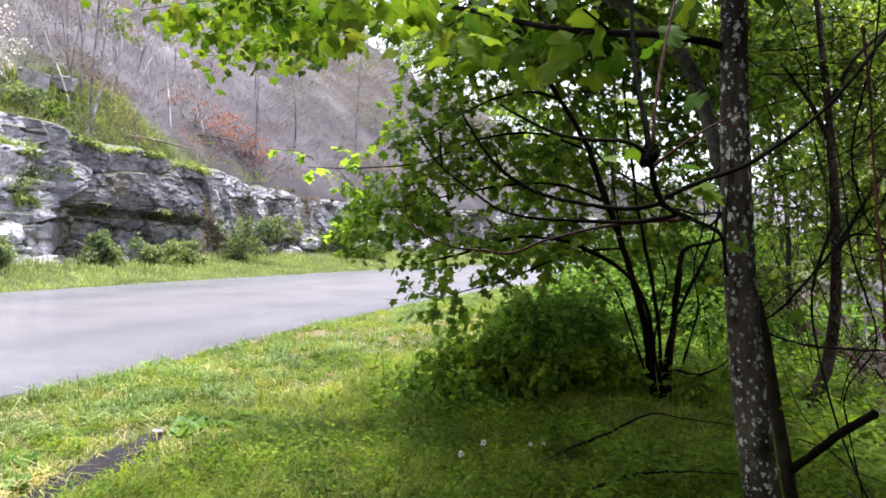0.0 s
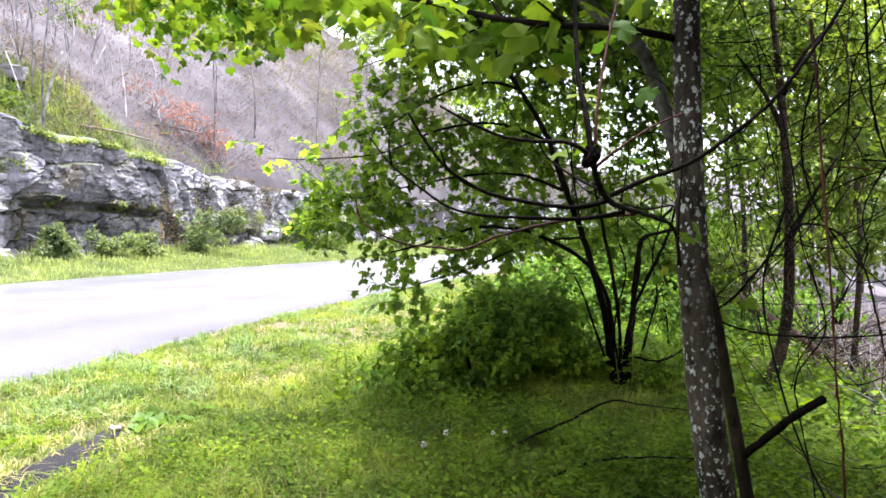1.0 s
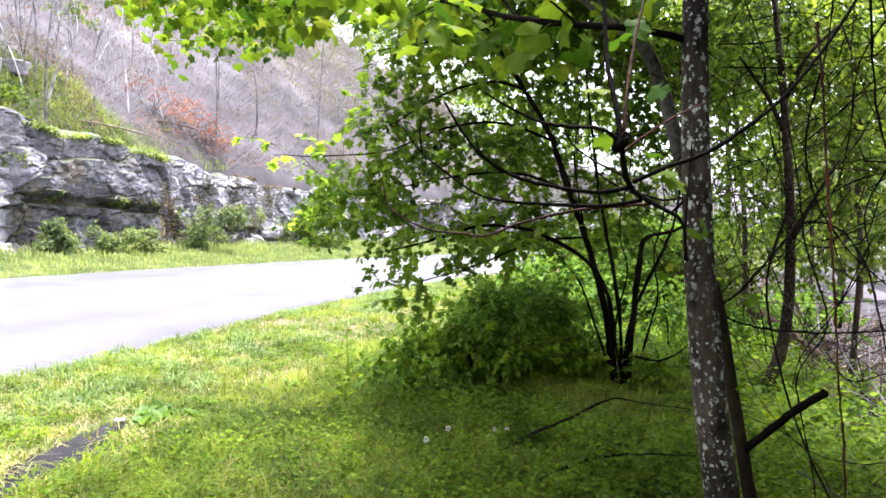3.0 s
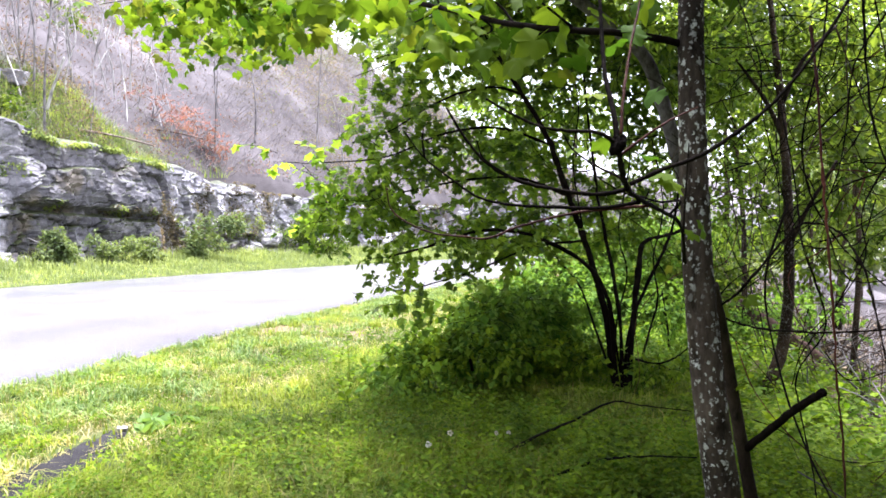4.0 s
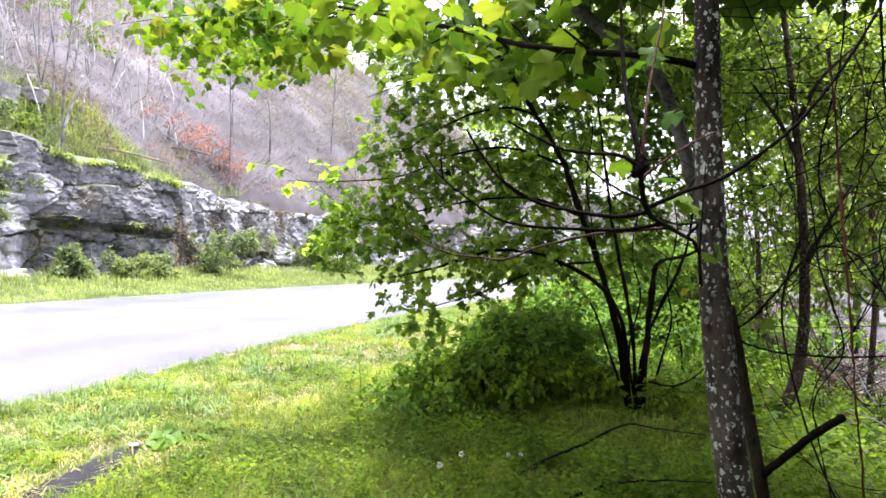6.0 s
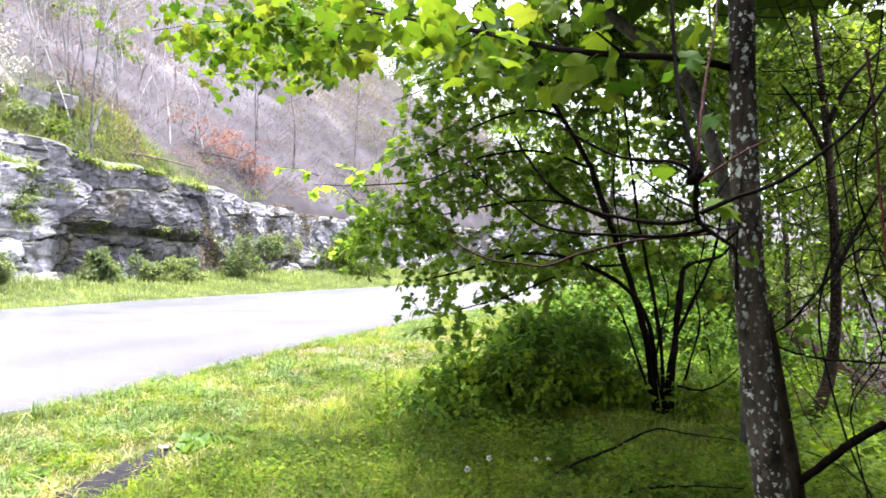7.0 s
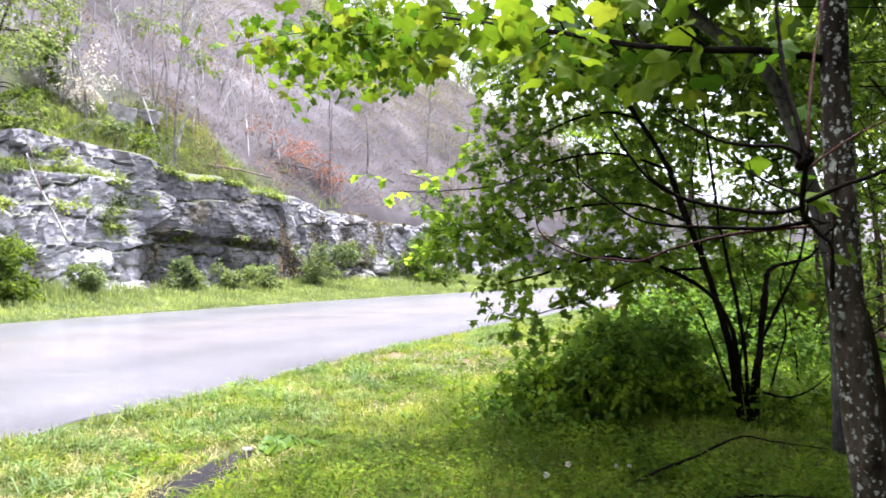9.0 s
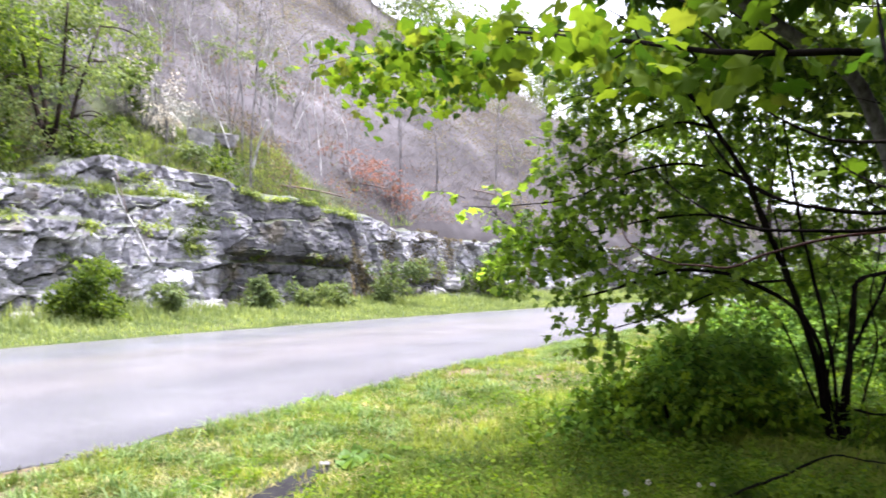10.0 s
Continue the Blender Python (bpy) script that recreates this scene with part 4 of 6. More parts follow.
# ---- the lichened maple beside the camera ----
maple = thing("maple_tree", "slender maple with white lichen spots on its dark bark", "tree")
tube("trunk", [(0.656, 1.917, -0.072), (0.591, 1.859, 0.428), (0.561, 1.829, 0.606), (0.536, 1.820, 0.762), (0.518, 1.820, 0.939), (0.505, 1.820, 1.115), (0.499, 1.821, 1.292), (0.501, 1.841, 1.496), (0.505, 1.862, 1.730), (0.516, 1.952, 2.194), (0.516, 2.104, 2.837), (0.509, 2.406, 3.906)], 0.040, 0.020, M_BARK, maple, 22, 9, 0.010, 1)
tube("second_stem", [(0.783, 2.047, -0.096), (0.732, 2.048, 0.374), (0.689, 2.029, 0.608), (0.651, 1.999, 0.761), (0.606, 1.950, 0.923), (0.567, 1.900, 1.028)], 0.0165, 0.013, M_TRUNK, maple, 12, 7, 0.02, 2)
tube("dead_limb", [(0.688, 2.029, 0.628), (0.706, 1.919, 0.708), (0.715, 1.819, 0.772), (0.731, 1.739, 0.823)], 0.0095, 0.0085, M_DARK, maple, 8, 5, 0.05, 3, "dark broken dead limb")
main = [(0.509, 1.861, 1.537), (0.447, 1.831, 1.546), (0.345, 1.802, 1.554), (0.252, 1.802, 1.559), (0.130, 1.852, 1.585), (0.065, 1.953, 1.629), (-0.022, 2.103, 1.695), (-0.139, 2.254, 1.763), (-0.284, 2.504, 1.864), (-0.481, 2.905, 2.018), (-0.768, 3.506, 2.208), (-1.126, 4.108, 2.342), (-1.519, 4.609, 2.369)]
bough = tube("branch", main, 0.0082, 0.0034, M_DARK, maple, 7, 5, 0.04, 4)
SIDE = []
SIDE.append([(-0.481, 2.905, 2.018), (-0.700, 3.406, 2.054), (-0.882, 3.907, 2.140), (-1.117, 4.407, 2.191), (-1.356, 4.708, 2.241), (-1.686, 4.809, 2.259)])
SIDE.append([(-0.376, 2.705, 1.939), (-0.497, 3.005, 1.989), (-0.654, 3.406, 2.043), (-0.836, 4.006, 2.104), (-0.980, 4.407, 2.124)])
SIDE.append([(-0.768, 3.506, 2.208), (-1.066, 3.707, 2.243), (-1.304, 3.808, 2.261), (-1.608, 3.909, 2.253)])
SIDE.append([(0.065, 1.953, 1.629), (0.098, 2.053, 1.629), (0.061, 2.103, 1.620)])
SIDE.append([(-0.022, 2.103, 1.695), (-0.079, 2.203, 1.693), (-0.141, 2.303, 1.690)])
SIDE.append([(0.252, 1.802, 1.559), (0.182, 1.802, 1.615), (0.130, 1.853, 1.678), (0.049, 1.903, 1.719)])
SIDE.append([(0.206, 1.802, 1.561), (0.166, 1.852, 1.561), (0.135, 1.902, 1.564)])
SIDE.append([(-1.126, 4.108, 2.342), (-1.330, 4.308, 2.300), (-1.548, 4.509, 2.279)])
SIDE.append([(-0.139, 2.254, 1.763), (-0.187, 2.304, 1.759), (-0.241, 2.404, 1.778), (-0.284, 2.504, 1.797)])
SIDE.append([(-0.376, 2.705, 1.939), (-0.465, 2.805, 1.947), (-0.559, 2.905, 1.959), (-0.745, 3.106, 1.989)])
SIDE.append([(-0.022, 2.103, 1.695), (-0.050, 2.103, 1.747), (-0.106, 2.154, 1.806)])
SIDE.append([(0.130, 1.852, 1.585), (0.098, 1.903, 1.645), (0.039, 1.953, 1.686), (-0.024, 2.003, 1.728)])
SIDE.append([(-0.481, 2.905, 2.018), (-0.725, 3.206, 2.084), (-0.984, 3.507, 2.167), (-1.278, 3.808, 2.209)])
SIDE.append([(-0.284, 2.504, 1.864), (-0.465, 2.805, 1.941), (-0.702, 3.106, 2.026), (-0.950, 3.307, 2.093)])
SIDE.append([(-0.079, 2.203, 1.736), (-0.172, 2.304, 1.794), (-0.305, 2.404, 1.853), (-0.468, 2.605, 1.941)])
TWIGS = [bough]
for k, pts in enumerate(SIDE):
    TWIGS.append(tube("twig", pts, 0.0032, 0.0014, M_DARK, maple, 5, 4, 0.03, 10 + k))


def hang_maple_leaves():
    rng = np.random.default_rng(9)
    kinds = [maple_leaf_mesh("leaf", M_MAPLE, k) for k in range(5)]
    lines = [(main, 0.22, 0.5, 26, 0.075)] + [(p, 0.15, 1.0, n, sz) for p, n, sz in zip(SIDE, (150, 90, 105, 12, 13, 14, 10, 95, 12, 55, 11, 15, 90, 80, 54), (0.070, 0.070, 0.066, 0.07, 0.07, 0.062, 0.07, 0.072, 0.075, 0.07, 0.075, 0.072, 0.068, 0.07, 0.07))]
    verts, faces = [], []
    for order, (pts, lo, hi, count, size) in enumerate(lines):
        line = spline(pts, 8)
        for k in range(count):
            c = line[int((len(line) - 1) * (lo + (hi - lo) * rng.random()))]
            q = c + rng.normal(size=3) * np.array([0.11, 0.13, 0.065 if c[1] > 2.4 else 0.03]) * (size / 0.07) * 0.95
            if c[1] < 3.0:
                q[1] += 0.13 if c[1] > 2.1 else 0.07
            kind, k2 = kinds[rng.integers(5)], size * rng.uniform(0.6, 1.15)
            m = pose(*q, rng.uniform(-75, -5), rng.normal() * 25, rng.uniform(0, 360)) @ Matrix.Diagonal((k2, k2, k2, 1))
            if order in (1, 2, 8):
                faces += [[i + len(verts) for i in p.vertices] for p in kind.polygons]
                verts += [m @ v.co for v in kind.vertices]
            else:
                ob = new("leaf", kind)
                ob.parent, ob.matrix_basis = TWIGS[order], m
    tagged(part("foliage", mesh_of("foliage", verts, faces, M_MAPLE_FAR, True), maple), kind="stuff")


hang_maple_leaves()

# bare shoots that grow out of the maple's trunk towards the camera
def shoot(seed, mt, r0, r1, *pts):
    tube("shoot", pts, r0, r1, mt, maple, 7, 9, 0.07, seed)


shoot(30, M_DARK, 0.0029, 0.0019, (0.475, 1.800, 1.080), (0.368, 1.496, 1.151), (0.249, 1.205, 1.166), (0.156, 0.956, 1.168), (0.108, 0.818, 1.171), (0.081, 0.726, 1.182), (0.074, 0.703, 1.190))
shoot(31, M_DARK, 0.0019, 0.0011, (0.074, 0.703, 1.191), (0.073, 0.710, 1.211), (0.071, 0.726, 1.239), (0.072, 0.741, 1.269), (0.074, 0.756, 1.305), (0.078, 0.780, 1.363))
shoot(32, M_RED, 0.0012, 0.0006, (0.076, 0.703, 1.197), (0.079, 0.710, 1.221), (0.088, 0.726, 1.258), (0.099, 0.741, 1.297), (0.105, 0.756, 1.329))
shoot(33, M_DARK, 0.0015, 0.0006, (0.073, 0.703, 1.191), (0.059, 0.695, 1.197), (0.038, 0.687, 1.197), (0.019, 0.679, 1.199), (0.001, 0.672, 1.206), (-0.014, 0.664, 1.213))
shoot(34, M_DARK, 0.0020, 0.0008, (0.109, 0.818, 1.169), (0.081, 0.803, 1.164), (0.045, 0.795, 1.168), (0.015, 0.795, 1.176), (-0.007, 0.795, 1.190), (-0.023, 0.795, 1.210), (-0.035, 0.795, 1.230))
shoot(35, M_DARK, 0.0019, 0.0006, (0.149, 0.932, 1.164), (0.106, 0.918, 1.158), (0.063, 0.910, 1.159), (0.027, 0.910, 1.161), (-0.004, 0.910, 1.168), (-0.029, 0.910, 1.185), (-0.054, 0.910, 1.205), (-0.072, 0.910, 1.229))
shoot(36, M_RED, 0.0018, 0.0006, (0.179, 1.010, 1.164), (0.138, 1.011, 1.161), (0.097, 1.011, 1.156), (0.044, 1.011, 1.143), (0.012, 1.011, 1.131), (-0.015, 1.011, 1.133), (-0.047, 1.011, 1.137), (-0.076, 1.011, 1.150), (-0.090, 1.011, 1.164), (-0.094, 1.011, 1.184))
shoot(37, M_DARK, 0.0019, 0.0011, (0.111, 0.818, 1.173), (0.138, 0.818, 1.185), (0.166, 0.817, 1.195), (0.192, 0.817, 1.211), (0.224, 0.817, 1.236), (0.250, 0.817, 1.266), (0.269, 0.817, 1.293), (0.290, 0.817, 1.327), (0.308, 0.817, 1.365))
shoot(38, M_RED, 0.0011, 0.0005, (0.079, 0.718, 1.185), (0.092, 0.718, 1.195), (0.112, 0.718, 1.208), (0.131, 0.718, 1.217))
shoot(39, M_DARK, 0.0027, 0.0011, (0.461, 1.770, 1.084), (0.435, 1.687, 1.159), (0.430, 1.655, 1.238), (0.424, 1.622, 1.305))
shoot(40, M_DARK, 0.0012, 0.0005, (-0.053, 0.910, 1.204), (-0.055, 0.910, 1.220), (-0.054, 0.910, 1.233))
shoot(41, M_DARK, 0.0009, 0.0005, (0.012, 0.795, 1.178), (-0.007, 0.787, 1.190), (-0.013, 0.780, 1.203))
shoot(42, M_DARK, 0.0020, 0.0010, (0.303, 1.346, 1.165), (0.297, 1.274, 1.181), (0.209, 1.072, 1.171), (0.160, 0.971, 1.172))
shoot(43, M_DARK, 0.0011, 0.0005, (0.097, 0.780, 1.174), (0.083, 0.803, 1.185), (0.066, 0.818, 1.200), (0.058, 0.818, 1.213))
shoot(44, M_DARK, 0.0008, 0.0005, (0.146, 0.932, 1.168), (0.125, 0.933, 1.178), (0.107, 0.933, 1.192), (0.099, 0.933, 1.221))


def gall_mesh():
    bm = bmesh.new()
    for c, r in (((0, 0, 0), 0.5), ((0.28, 0.1, 0.32), 0.34), ((-0.25, -0.12, -0.3), 0.38), ((0.1, -0.3, 0.1), 0.3), ((-0.3, 0.2, 0.25), 0.28)):
        for v in bmesh.ops.create_icosphere(bm, subdivisions=3, radius=r)["verts"]:
            v.co = v.co * (1 + 0.35 * noise.noise(v.co * 9 + Vector(c) * 7)) + Vector(c)
    me = bpy.data.meshes.new("gall")
    bm.to_mesh(me)
    bm.free()
    me.materials.append(M_DARK)
    return me


gall = part("gall", gall_mesh(), maple, "black knotted gall")
gall.matrix_basis = pose(*(0.074, 0.703, 1.190), 10, 20, 30) @ Matrix.Diagonal((0.0088, 0.0088, 0.0118, 1))


def sprout_leaves():
    rng = np.random.default_rng(19)
    kinds = [maple_leaf_mesh("leaf", M_MAPLE, 50 + k) for k in range(3)]
    for c in ((0.299, 1.401, 1.356), (0.282, 1.301, 1.223), (0.290, 1.301, 1.211), (0.457, 1.701, 1.140), (0.478, 1.700, 1.151), (0.146, 1.102, 1.298), (0.153, 1.102, 1.242), (0.230, 1.201, 1.237), (0.662, 2.000, 0.996), (0.689, 2.000, 0.989), (0.636, 2.000, 0.963), (0.129, 1.152, 1.240), (0.530, 2.100, 1.058), (0.516, 2.100, 1.037), (0.778, 2.098, 0.589), (0.629, 1.899, 0.806), (0.190, 1.202, 1.378), (0.211, 1.202, 1.396), (0.174, 1.302, 1.399), (0.36, 2.0, 1.60), (0.335, 2.0, 1.625), (0.385, 2.0, 1.585), (0.372, 2.03, 1.615), (0.33, 2.02, 1.645), (0.40, 2.02, 1.572), (0.35, 1.98, 1.575)):
        ob = new("leaf", kinds[rng.integers(3)])
        ob.parent = maple
        k2 = 0.036 * rng.uniform(0.7, 1.2)
        ob.matrix_basis = pose(*c, rng.uniform(-70, 10), rng.normal() * 30, rng.uniform(0, 360)) @ Matrix.Diagonal((k2, k2, k2, 1))


sprout_leaves()


def build_shade_canopy():
    """The maple's upper crown, unseen, placed to shade the ground under it."""
    rng = np.random.default_rng(12)
    blobs = [(2.0, 1.8, 3.4, 1.3, 1.2, 0.7), (2.6, 3.4, 3.8, 1.6, 1.6, 1.0), (2.2, 1.2, 3.4, 1.4, 1.2, 0.8), (1.6, 0.2, 3.2, 1.0, 0.9, 0.5), (2.2, 3.2, 5.0, 1.7, 2.0, 0.9), (3.2, 2.4, 3.0, 0.9, 0.8, 0.6), (4.5, 0.5, 4.0, 2.2, 2.2, 1.2), (2.0, -2.0, 4.2, 2.2, 2.0, 1.0)]
    pl, out, _, _ = sprays(rng, blobs, 3400, 9, 0.5)
    part("crown", scatter("crown", pl, out, 0.13 * (0.6 + 0.7 * rng.random(len(pl))), M_CANOPY, rng), maple)
    # low leaf masses added just above the view to deepen that shade
    low = [(0.75, 5.0, 3.4, 0.4, 0.45, 0.14), (1.2, 3.6, 2.9, 0.6, 0.6, 0.14), (1.9, 3.5, 2.9, 0.6, 0.6, 0.14), (1.6, 4.4, 3.15, 0.6, 0.6, 0.14), (1.25, 5.4, 3.5, 0.7, 0.6, 0.2), (1.8, 6.2, 3.9, 0.7, 0.6, 0.2), (1.3, 4.9, 3.5, 0.6, 0.5, 0.2), (1.15, 6.7, 4.15, 0.6, 0.55, 0.2), (1.1, 2.6, 2.8, 0.7, 0.6, 0.3), (1.0, 4.0, 3.2, 0.45, 0.6, 0.3), (0.95, 3.4, 2.95, 0.7, 0.7, 0.35), (1.8, 3.4, 3.0, 0.9, 0.7, 0.4), (1.15, 4.4, 3.4, 0.55, 0.6, 0.35), (1.7, 4.7, 3.5, 0.9, 0.7, 0.4), (0.95, 3.0, 2.95, 0.5, 0.5, 0.2), (1.5, 6.6, 4.3, 0.9, 0.9, 0.4), (2.1, 7.6, 4.7, 1.0, 1.0, 0.4), (0.85, 4.1, 3.7, 0.6, 0.7, 0.3), (1.0, 5.4, 4.0, 0.6, 0.6, 0.3), (0.7, 6.2, 3.7, 0.7, 0.5, 0.2), (1.4, 6.2, 3.65, 0.6, 0.5, 0.2), (0.25, 5.9, 3.6, 0.5, 0.45, 0.18), (0.5, 4.6, 3.5, 0.5, 0.5, 0.2), (0.6, 5.3, 3.75, 0.5, 0.5, 0.2), (1.2, 4.2, 3.4, 0.6, 0.6, 0.2)]
    pl, out, _, _ = sprays(rng, low, 15000, 9, 0.4, 0.15)
    tagged(part("crown", scatter("crown", pl, out, 0.12 * (0.6 + 0.7 * rng.random(len(pl))), M_CANOPY, rng), maple), kind="stuff")
    for k, c in enumerate(blobs + low):
        top = np.array((0.520, 2.073, 2.674))
        tube("limb", [top, (top + np.array(c[:3])) / 2 + (0, 0, 0.2), np.array(c[:3])], 0.02, 0.008, M_BARK, maple, 6, 4, 0.04, 60 + k)


build_shade_canopy()

# ---- leaning grey tree behind the maple ----
leaning = thing("leaning_tree", "smooth pale grey tree trunk leaning over the shrub", "tree")
tube("trunk", [(1.560, 4.795, 0.104), (1.525, 4.696, 0.601), (1.471, 4.597, 0.996), (1.396, 4.498, 1.280), (1.280, 4.399, 1.581), (1.165, 4.300, 1.868), (1.031, 4.201, 2.088), (0.786, 4.102, 2.251), (0.530, 4.003, 2.421), (0.219, 3.904, 2.736)], 0.050, 0.026, M_GREY, leaning, 10, 6, 0.02, 5)

crowned(leaning, [(1.310, 7.400, 2.374, 0.30, 0.25, 0.26), (1.562, 6.200, 2.646, 0.392, 0.261, 0.261), (2.55, 7.2, 1.95, 0.35, 0.28, 0.42), (2.85, 7.5, 1.45, 0.33, 0.28, 0.3), (2.5, 7.0, 2.6, 0.4, 0.3, 0.3), (1.75, 7.0, 1.75, 0.4, 0.25, 0.4), (0.75, 7.4, 2.35, 0.45, 0.3, 0.35), (0.88, 4.0, 2.2, 0.2, 0.1, 0.12), (0.45, 3.95, 2.5, 0.2, 0.1, 0.1)], 600, 0.062, M_SHRUB, 28, 0.3)

# ---- the wide shrub by the road ----
shrub = thing("wide_shrub", "wide multi-stemmed shrub with small glossy green leaves", "shrub")
def shrub_stem(seed, r0, r1, *pts):
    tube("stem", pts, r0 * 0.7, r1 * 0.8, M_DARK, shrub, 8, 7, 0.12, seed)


shrub_stem(70, 0.045, 0.012, (1.379, 6.196, -0.12), (1.292, 6.197, 0.511), (1.127, 6.198, 1.121), (0.987, 6.100, 1.464), (0.835, 6.001, 1.838), (0.613, 5.902, 2.198), (0.398, 5.803, 2.504), (0.230, 5.705, 2.799))
shrub_stem(71, 0.040, 0.012, (1.454, 6.195, -0.12), (1.497, 6.196, 0.468), (1.554, 6.197, 0.991), (1.606, 6.197, 1.121), (1.877, 6.296, 1.188), (2.111, 6.396, 1.391))
shrub_stem(72, 0.030, 0.010, (1.423, 6.195, -0.12), (1.501, 6.296, 0.413), (1.639, 6.396, 0.716), (1.803, 6.496, 0.984), (1.949, 6.596, 1.307), (2.074, 6.697, 2.017))
shrub_stem(73, 0.032, 0.008, (1.353, 6.196, 0.111), (1.300, 6.097, 0.607), (1.130, 5.998, 0.911), (0.764, 5.800, 1.122), (0.343, 5.601, 1.201), (-0.087, 5.402, 1.085), (-0.35, 5.38, 1.02))
shrub_stem(74, 0.025, 0.008, (1.423, 6.196, -0.12), (1.388, 6.197, 0.599), (1.279, 6.298, 1.298), (1.234, 6.399, 1.751), (1.186, 6.501, 2.447), (1.159, 6.602, 3.073))
shrub_stem(75, 0.017, 0.003, (0.613, 5.902, 2.198), (0.398, 5.803, 2.228), (0.150, 5.704, 2.168), (-0.089, 5.604, 2.043), (-0.319, 5.504, 1.884), (-0.578, 5.405, 1.783))
shrub_stem(76, 0.017, 0.003, (0.987, 6.100, 1.464), (0.613, 5.901, 1.577), (0.230, 5.702, 1.561), (-0.203, 5.503, 1.469), (-0.642, 5.304, 1.345))
shrub_stem(77, 0.016, 0.0022, (0.835, 6.001, 1.838), (0.438, 5.802, 1.935), (0.029, 5.603, 1.867), (-0.352, 5.404, 1.689), (-0.790, 5.305, 1.641), (-1.066, 5.206, 1.638))
shrub_stem(78, 0.013, 0.0022, (0.398, 5.803, 2.504), (0.030, 5.705, 2.520), (-0.285, 5.605, 2.377), (-0.588, 5.506, 2.238))
shrub_stem(79, 0.016, 0.006, (1.397, 6.196, -0.12), (1.203, 6.147, 0.430), (1.064, 6.098, 0.779), (0.877, 5.999, 0.995), (0.654, 5.900, 1.287))
shrub_stem(80, 0.014, 0.005, (1.488, 6.245, -0.12), (1.656, 6.295, 0.413), (1.722, 6.296, 0.678), (1.687, 6.297, 0.988), (1.766, 6.297, 1.387), (1.678, 6.298, 1.918))
shrub_stem(81, 0.012, 0.005, (1.432, 6.195, -0.12), (1.390, 6.296, 0.413), (1.504, 6.397, 0.851), (1.436, 6.398, 1.211), (1.526, 6.399, 1.751), (1.481, 6.400, 2.292))
shrub_stem(82, 0.010, 0.004, (1.127, 6.198, 1.121), (1.040, 6.200, 1.731), (1.083, 6.201, 2.167), (0.996, 6.202, 2.646))
shrub_stem(83, 0.015, 0.005, (1.127, 6.198, 1.121), (0.695, 5.900, 1.080), (0.264, 5.601, 0.926), (-0.125, 5.402, 0.820))
CROWN = []
CROWN += [(-0.503, 5.404, 1.455, 0.310, 0.170, 0.219), (-0.691, 5.404, 1.273, 0.196, 0.170, 0.128), (-0.304, 5.605, 1.985, 0.314, 0.176, 0.216), (-0.049, 5.705, 2.400, 0.379, 0.200, 0.240)]
CROWN += [(-0.126, 5.502, 1.245, 0.327, 0.192, 0.146), (0.157, 5.903, 1.743, 0.331, 0.248, 0.228), (0.507, 6.103, 2.449, 0.450, 0.171, 0.278), (0.896, 6.401, 2.246, 0.360, 0.113, 0.225)]
CROWN += [(1.146, 6.302, 2.804, 0.576, 0.177, 0.221), (-0.920, 5.306, 1.685, 0.111, 0.074, 0.041), (-0.36, 5.403, 1.0, 0.13, 0.13, 0.10), (-0.125, 5.402, 0.877, 0.208, 0.189, 0.143)]
CROWN += [(0.593, 6.100, 1.164, 0.343, 0.386, 0.171), (1.414, 6.698, 1.309, 0.283, 0.330, 0.236), (-0.938, 5.307, 2.048, 0.037, 0.037, 0.022), (-0.627, 5.506, 2.238, 0.135, 0.115, 0.054)]
CROWN += [(-0.396, 5.504, 1.603, 0.212, 0.231, 0.173), (0.316, 5.801, 1.122, 0.244, 0.244, 0.142)]
CROWN += [(-0.86, 5.3, 1.67, 0.22, 0.1, 0.09), (-0.25, 5.4, 0.80, 0.13, 0.12, 0.12), (1.75, 6.9, 2.2, 0.35, 0.25, 0.3), (0.65, 6.6, 1.7, 0.38, 0.3, 0.28), (0.1, 6.1, 2.75, 0.5, 0.3, 0.2), (0.9, 6.5, 2.85, 0.6, 0.3, 0.25), (1.9, 6.7, 2.6, 0.5, 0.3, 0.3)]


def build_crown():
    rng = np.random.default_rng(14)
    pl, out, a, b = sprays(rng, CROWN, 1500, 8, 0.27, 0.25)
    part("crown", scatter("crown", pl, out, 0.066 * (0.5 + 0.75 * rng.random(len(pl))), M_SHRUB, rng, (LOBED_V, LOBED_F)), shrub)
    keep = rng.choice(len(a), 700, replace=False)
    tagged(part("twig_spray", twig_mesh("twig_spray", a[keep], b[keep], 0.003, M_DARK), shrub), kind="stuff")


build_crown()

# ---- dark bushes under it ----
bush("low_bush", "dense dark green bush under the wide shrub", "bush", [(0.574, 6.799, 0.522, 0.335, 0.383, 0.216), (0.78, 7.0, 0.42, 0.2, 0.3, 0.16), (0.362, 6.499, 0.389, 0.206, 0.274, 0.160), (0.256, 6.200, 0.468, 0.240, 0.196, 0.152), (0.033, 5.900, 0.327, 0.248, 0.186, 0.083), (-0.224, 5.551, 0.221, 0.194, 0.155, 0.043), (-0.1, 6.0, 0.2, 0.28, 0.25, 0.08), (0.95, 6.9, 0.25, 0.25, 0.3, 0.12), (0.92, 7.1, 0.5, 0.24, 0.32, 0.18), (-0.3, 5.9, 0.14, 0.25, 0.25, 0.06)],
     620, 9, 0.3, 0.066, M_BUSH, 24, [[(0.669, 6.798, 0.066), (0.645, 6.798, 0.354), (0.526, 6.799, 0.641)], [(0.790, 6.997, 0.059), (0.889, 6.998, 0.380), (0.978, 7.098, 0.669)]], M_DARK)
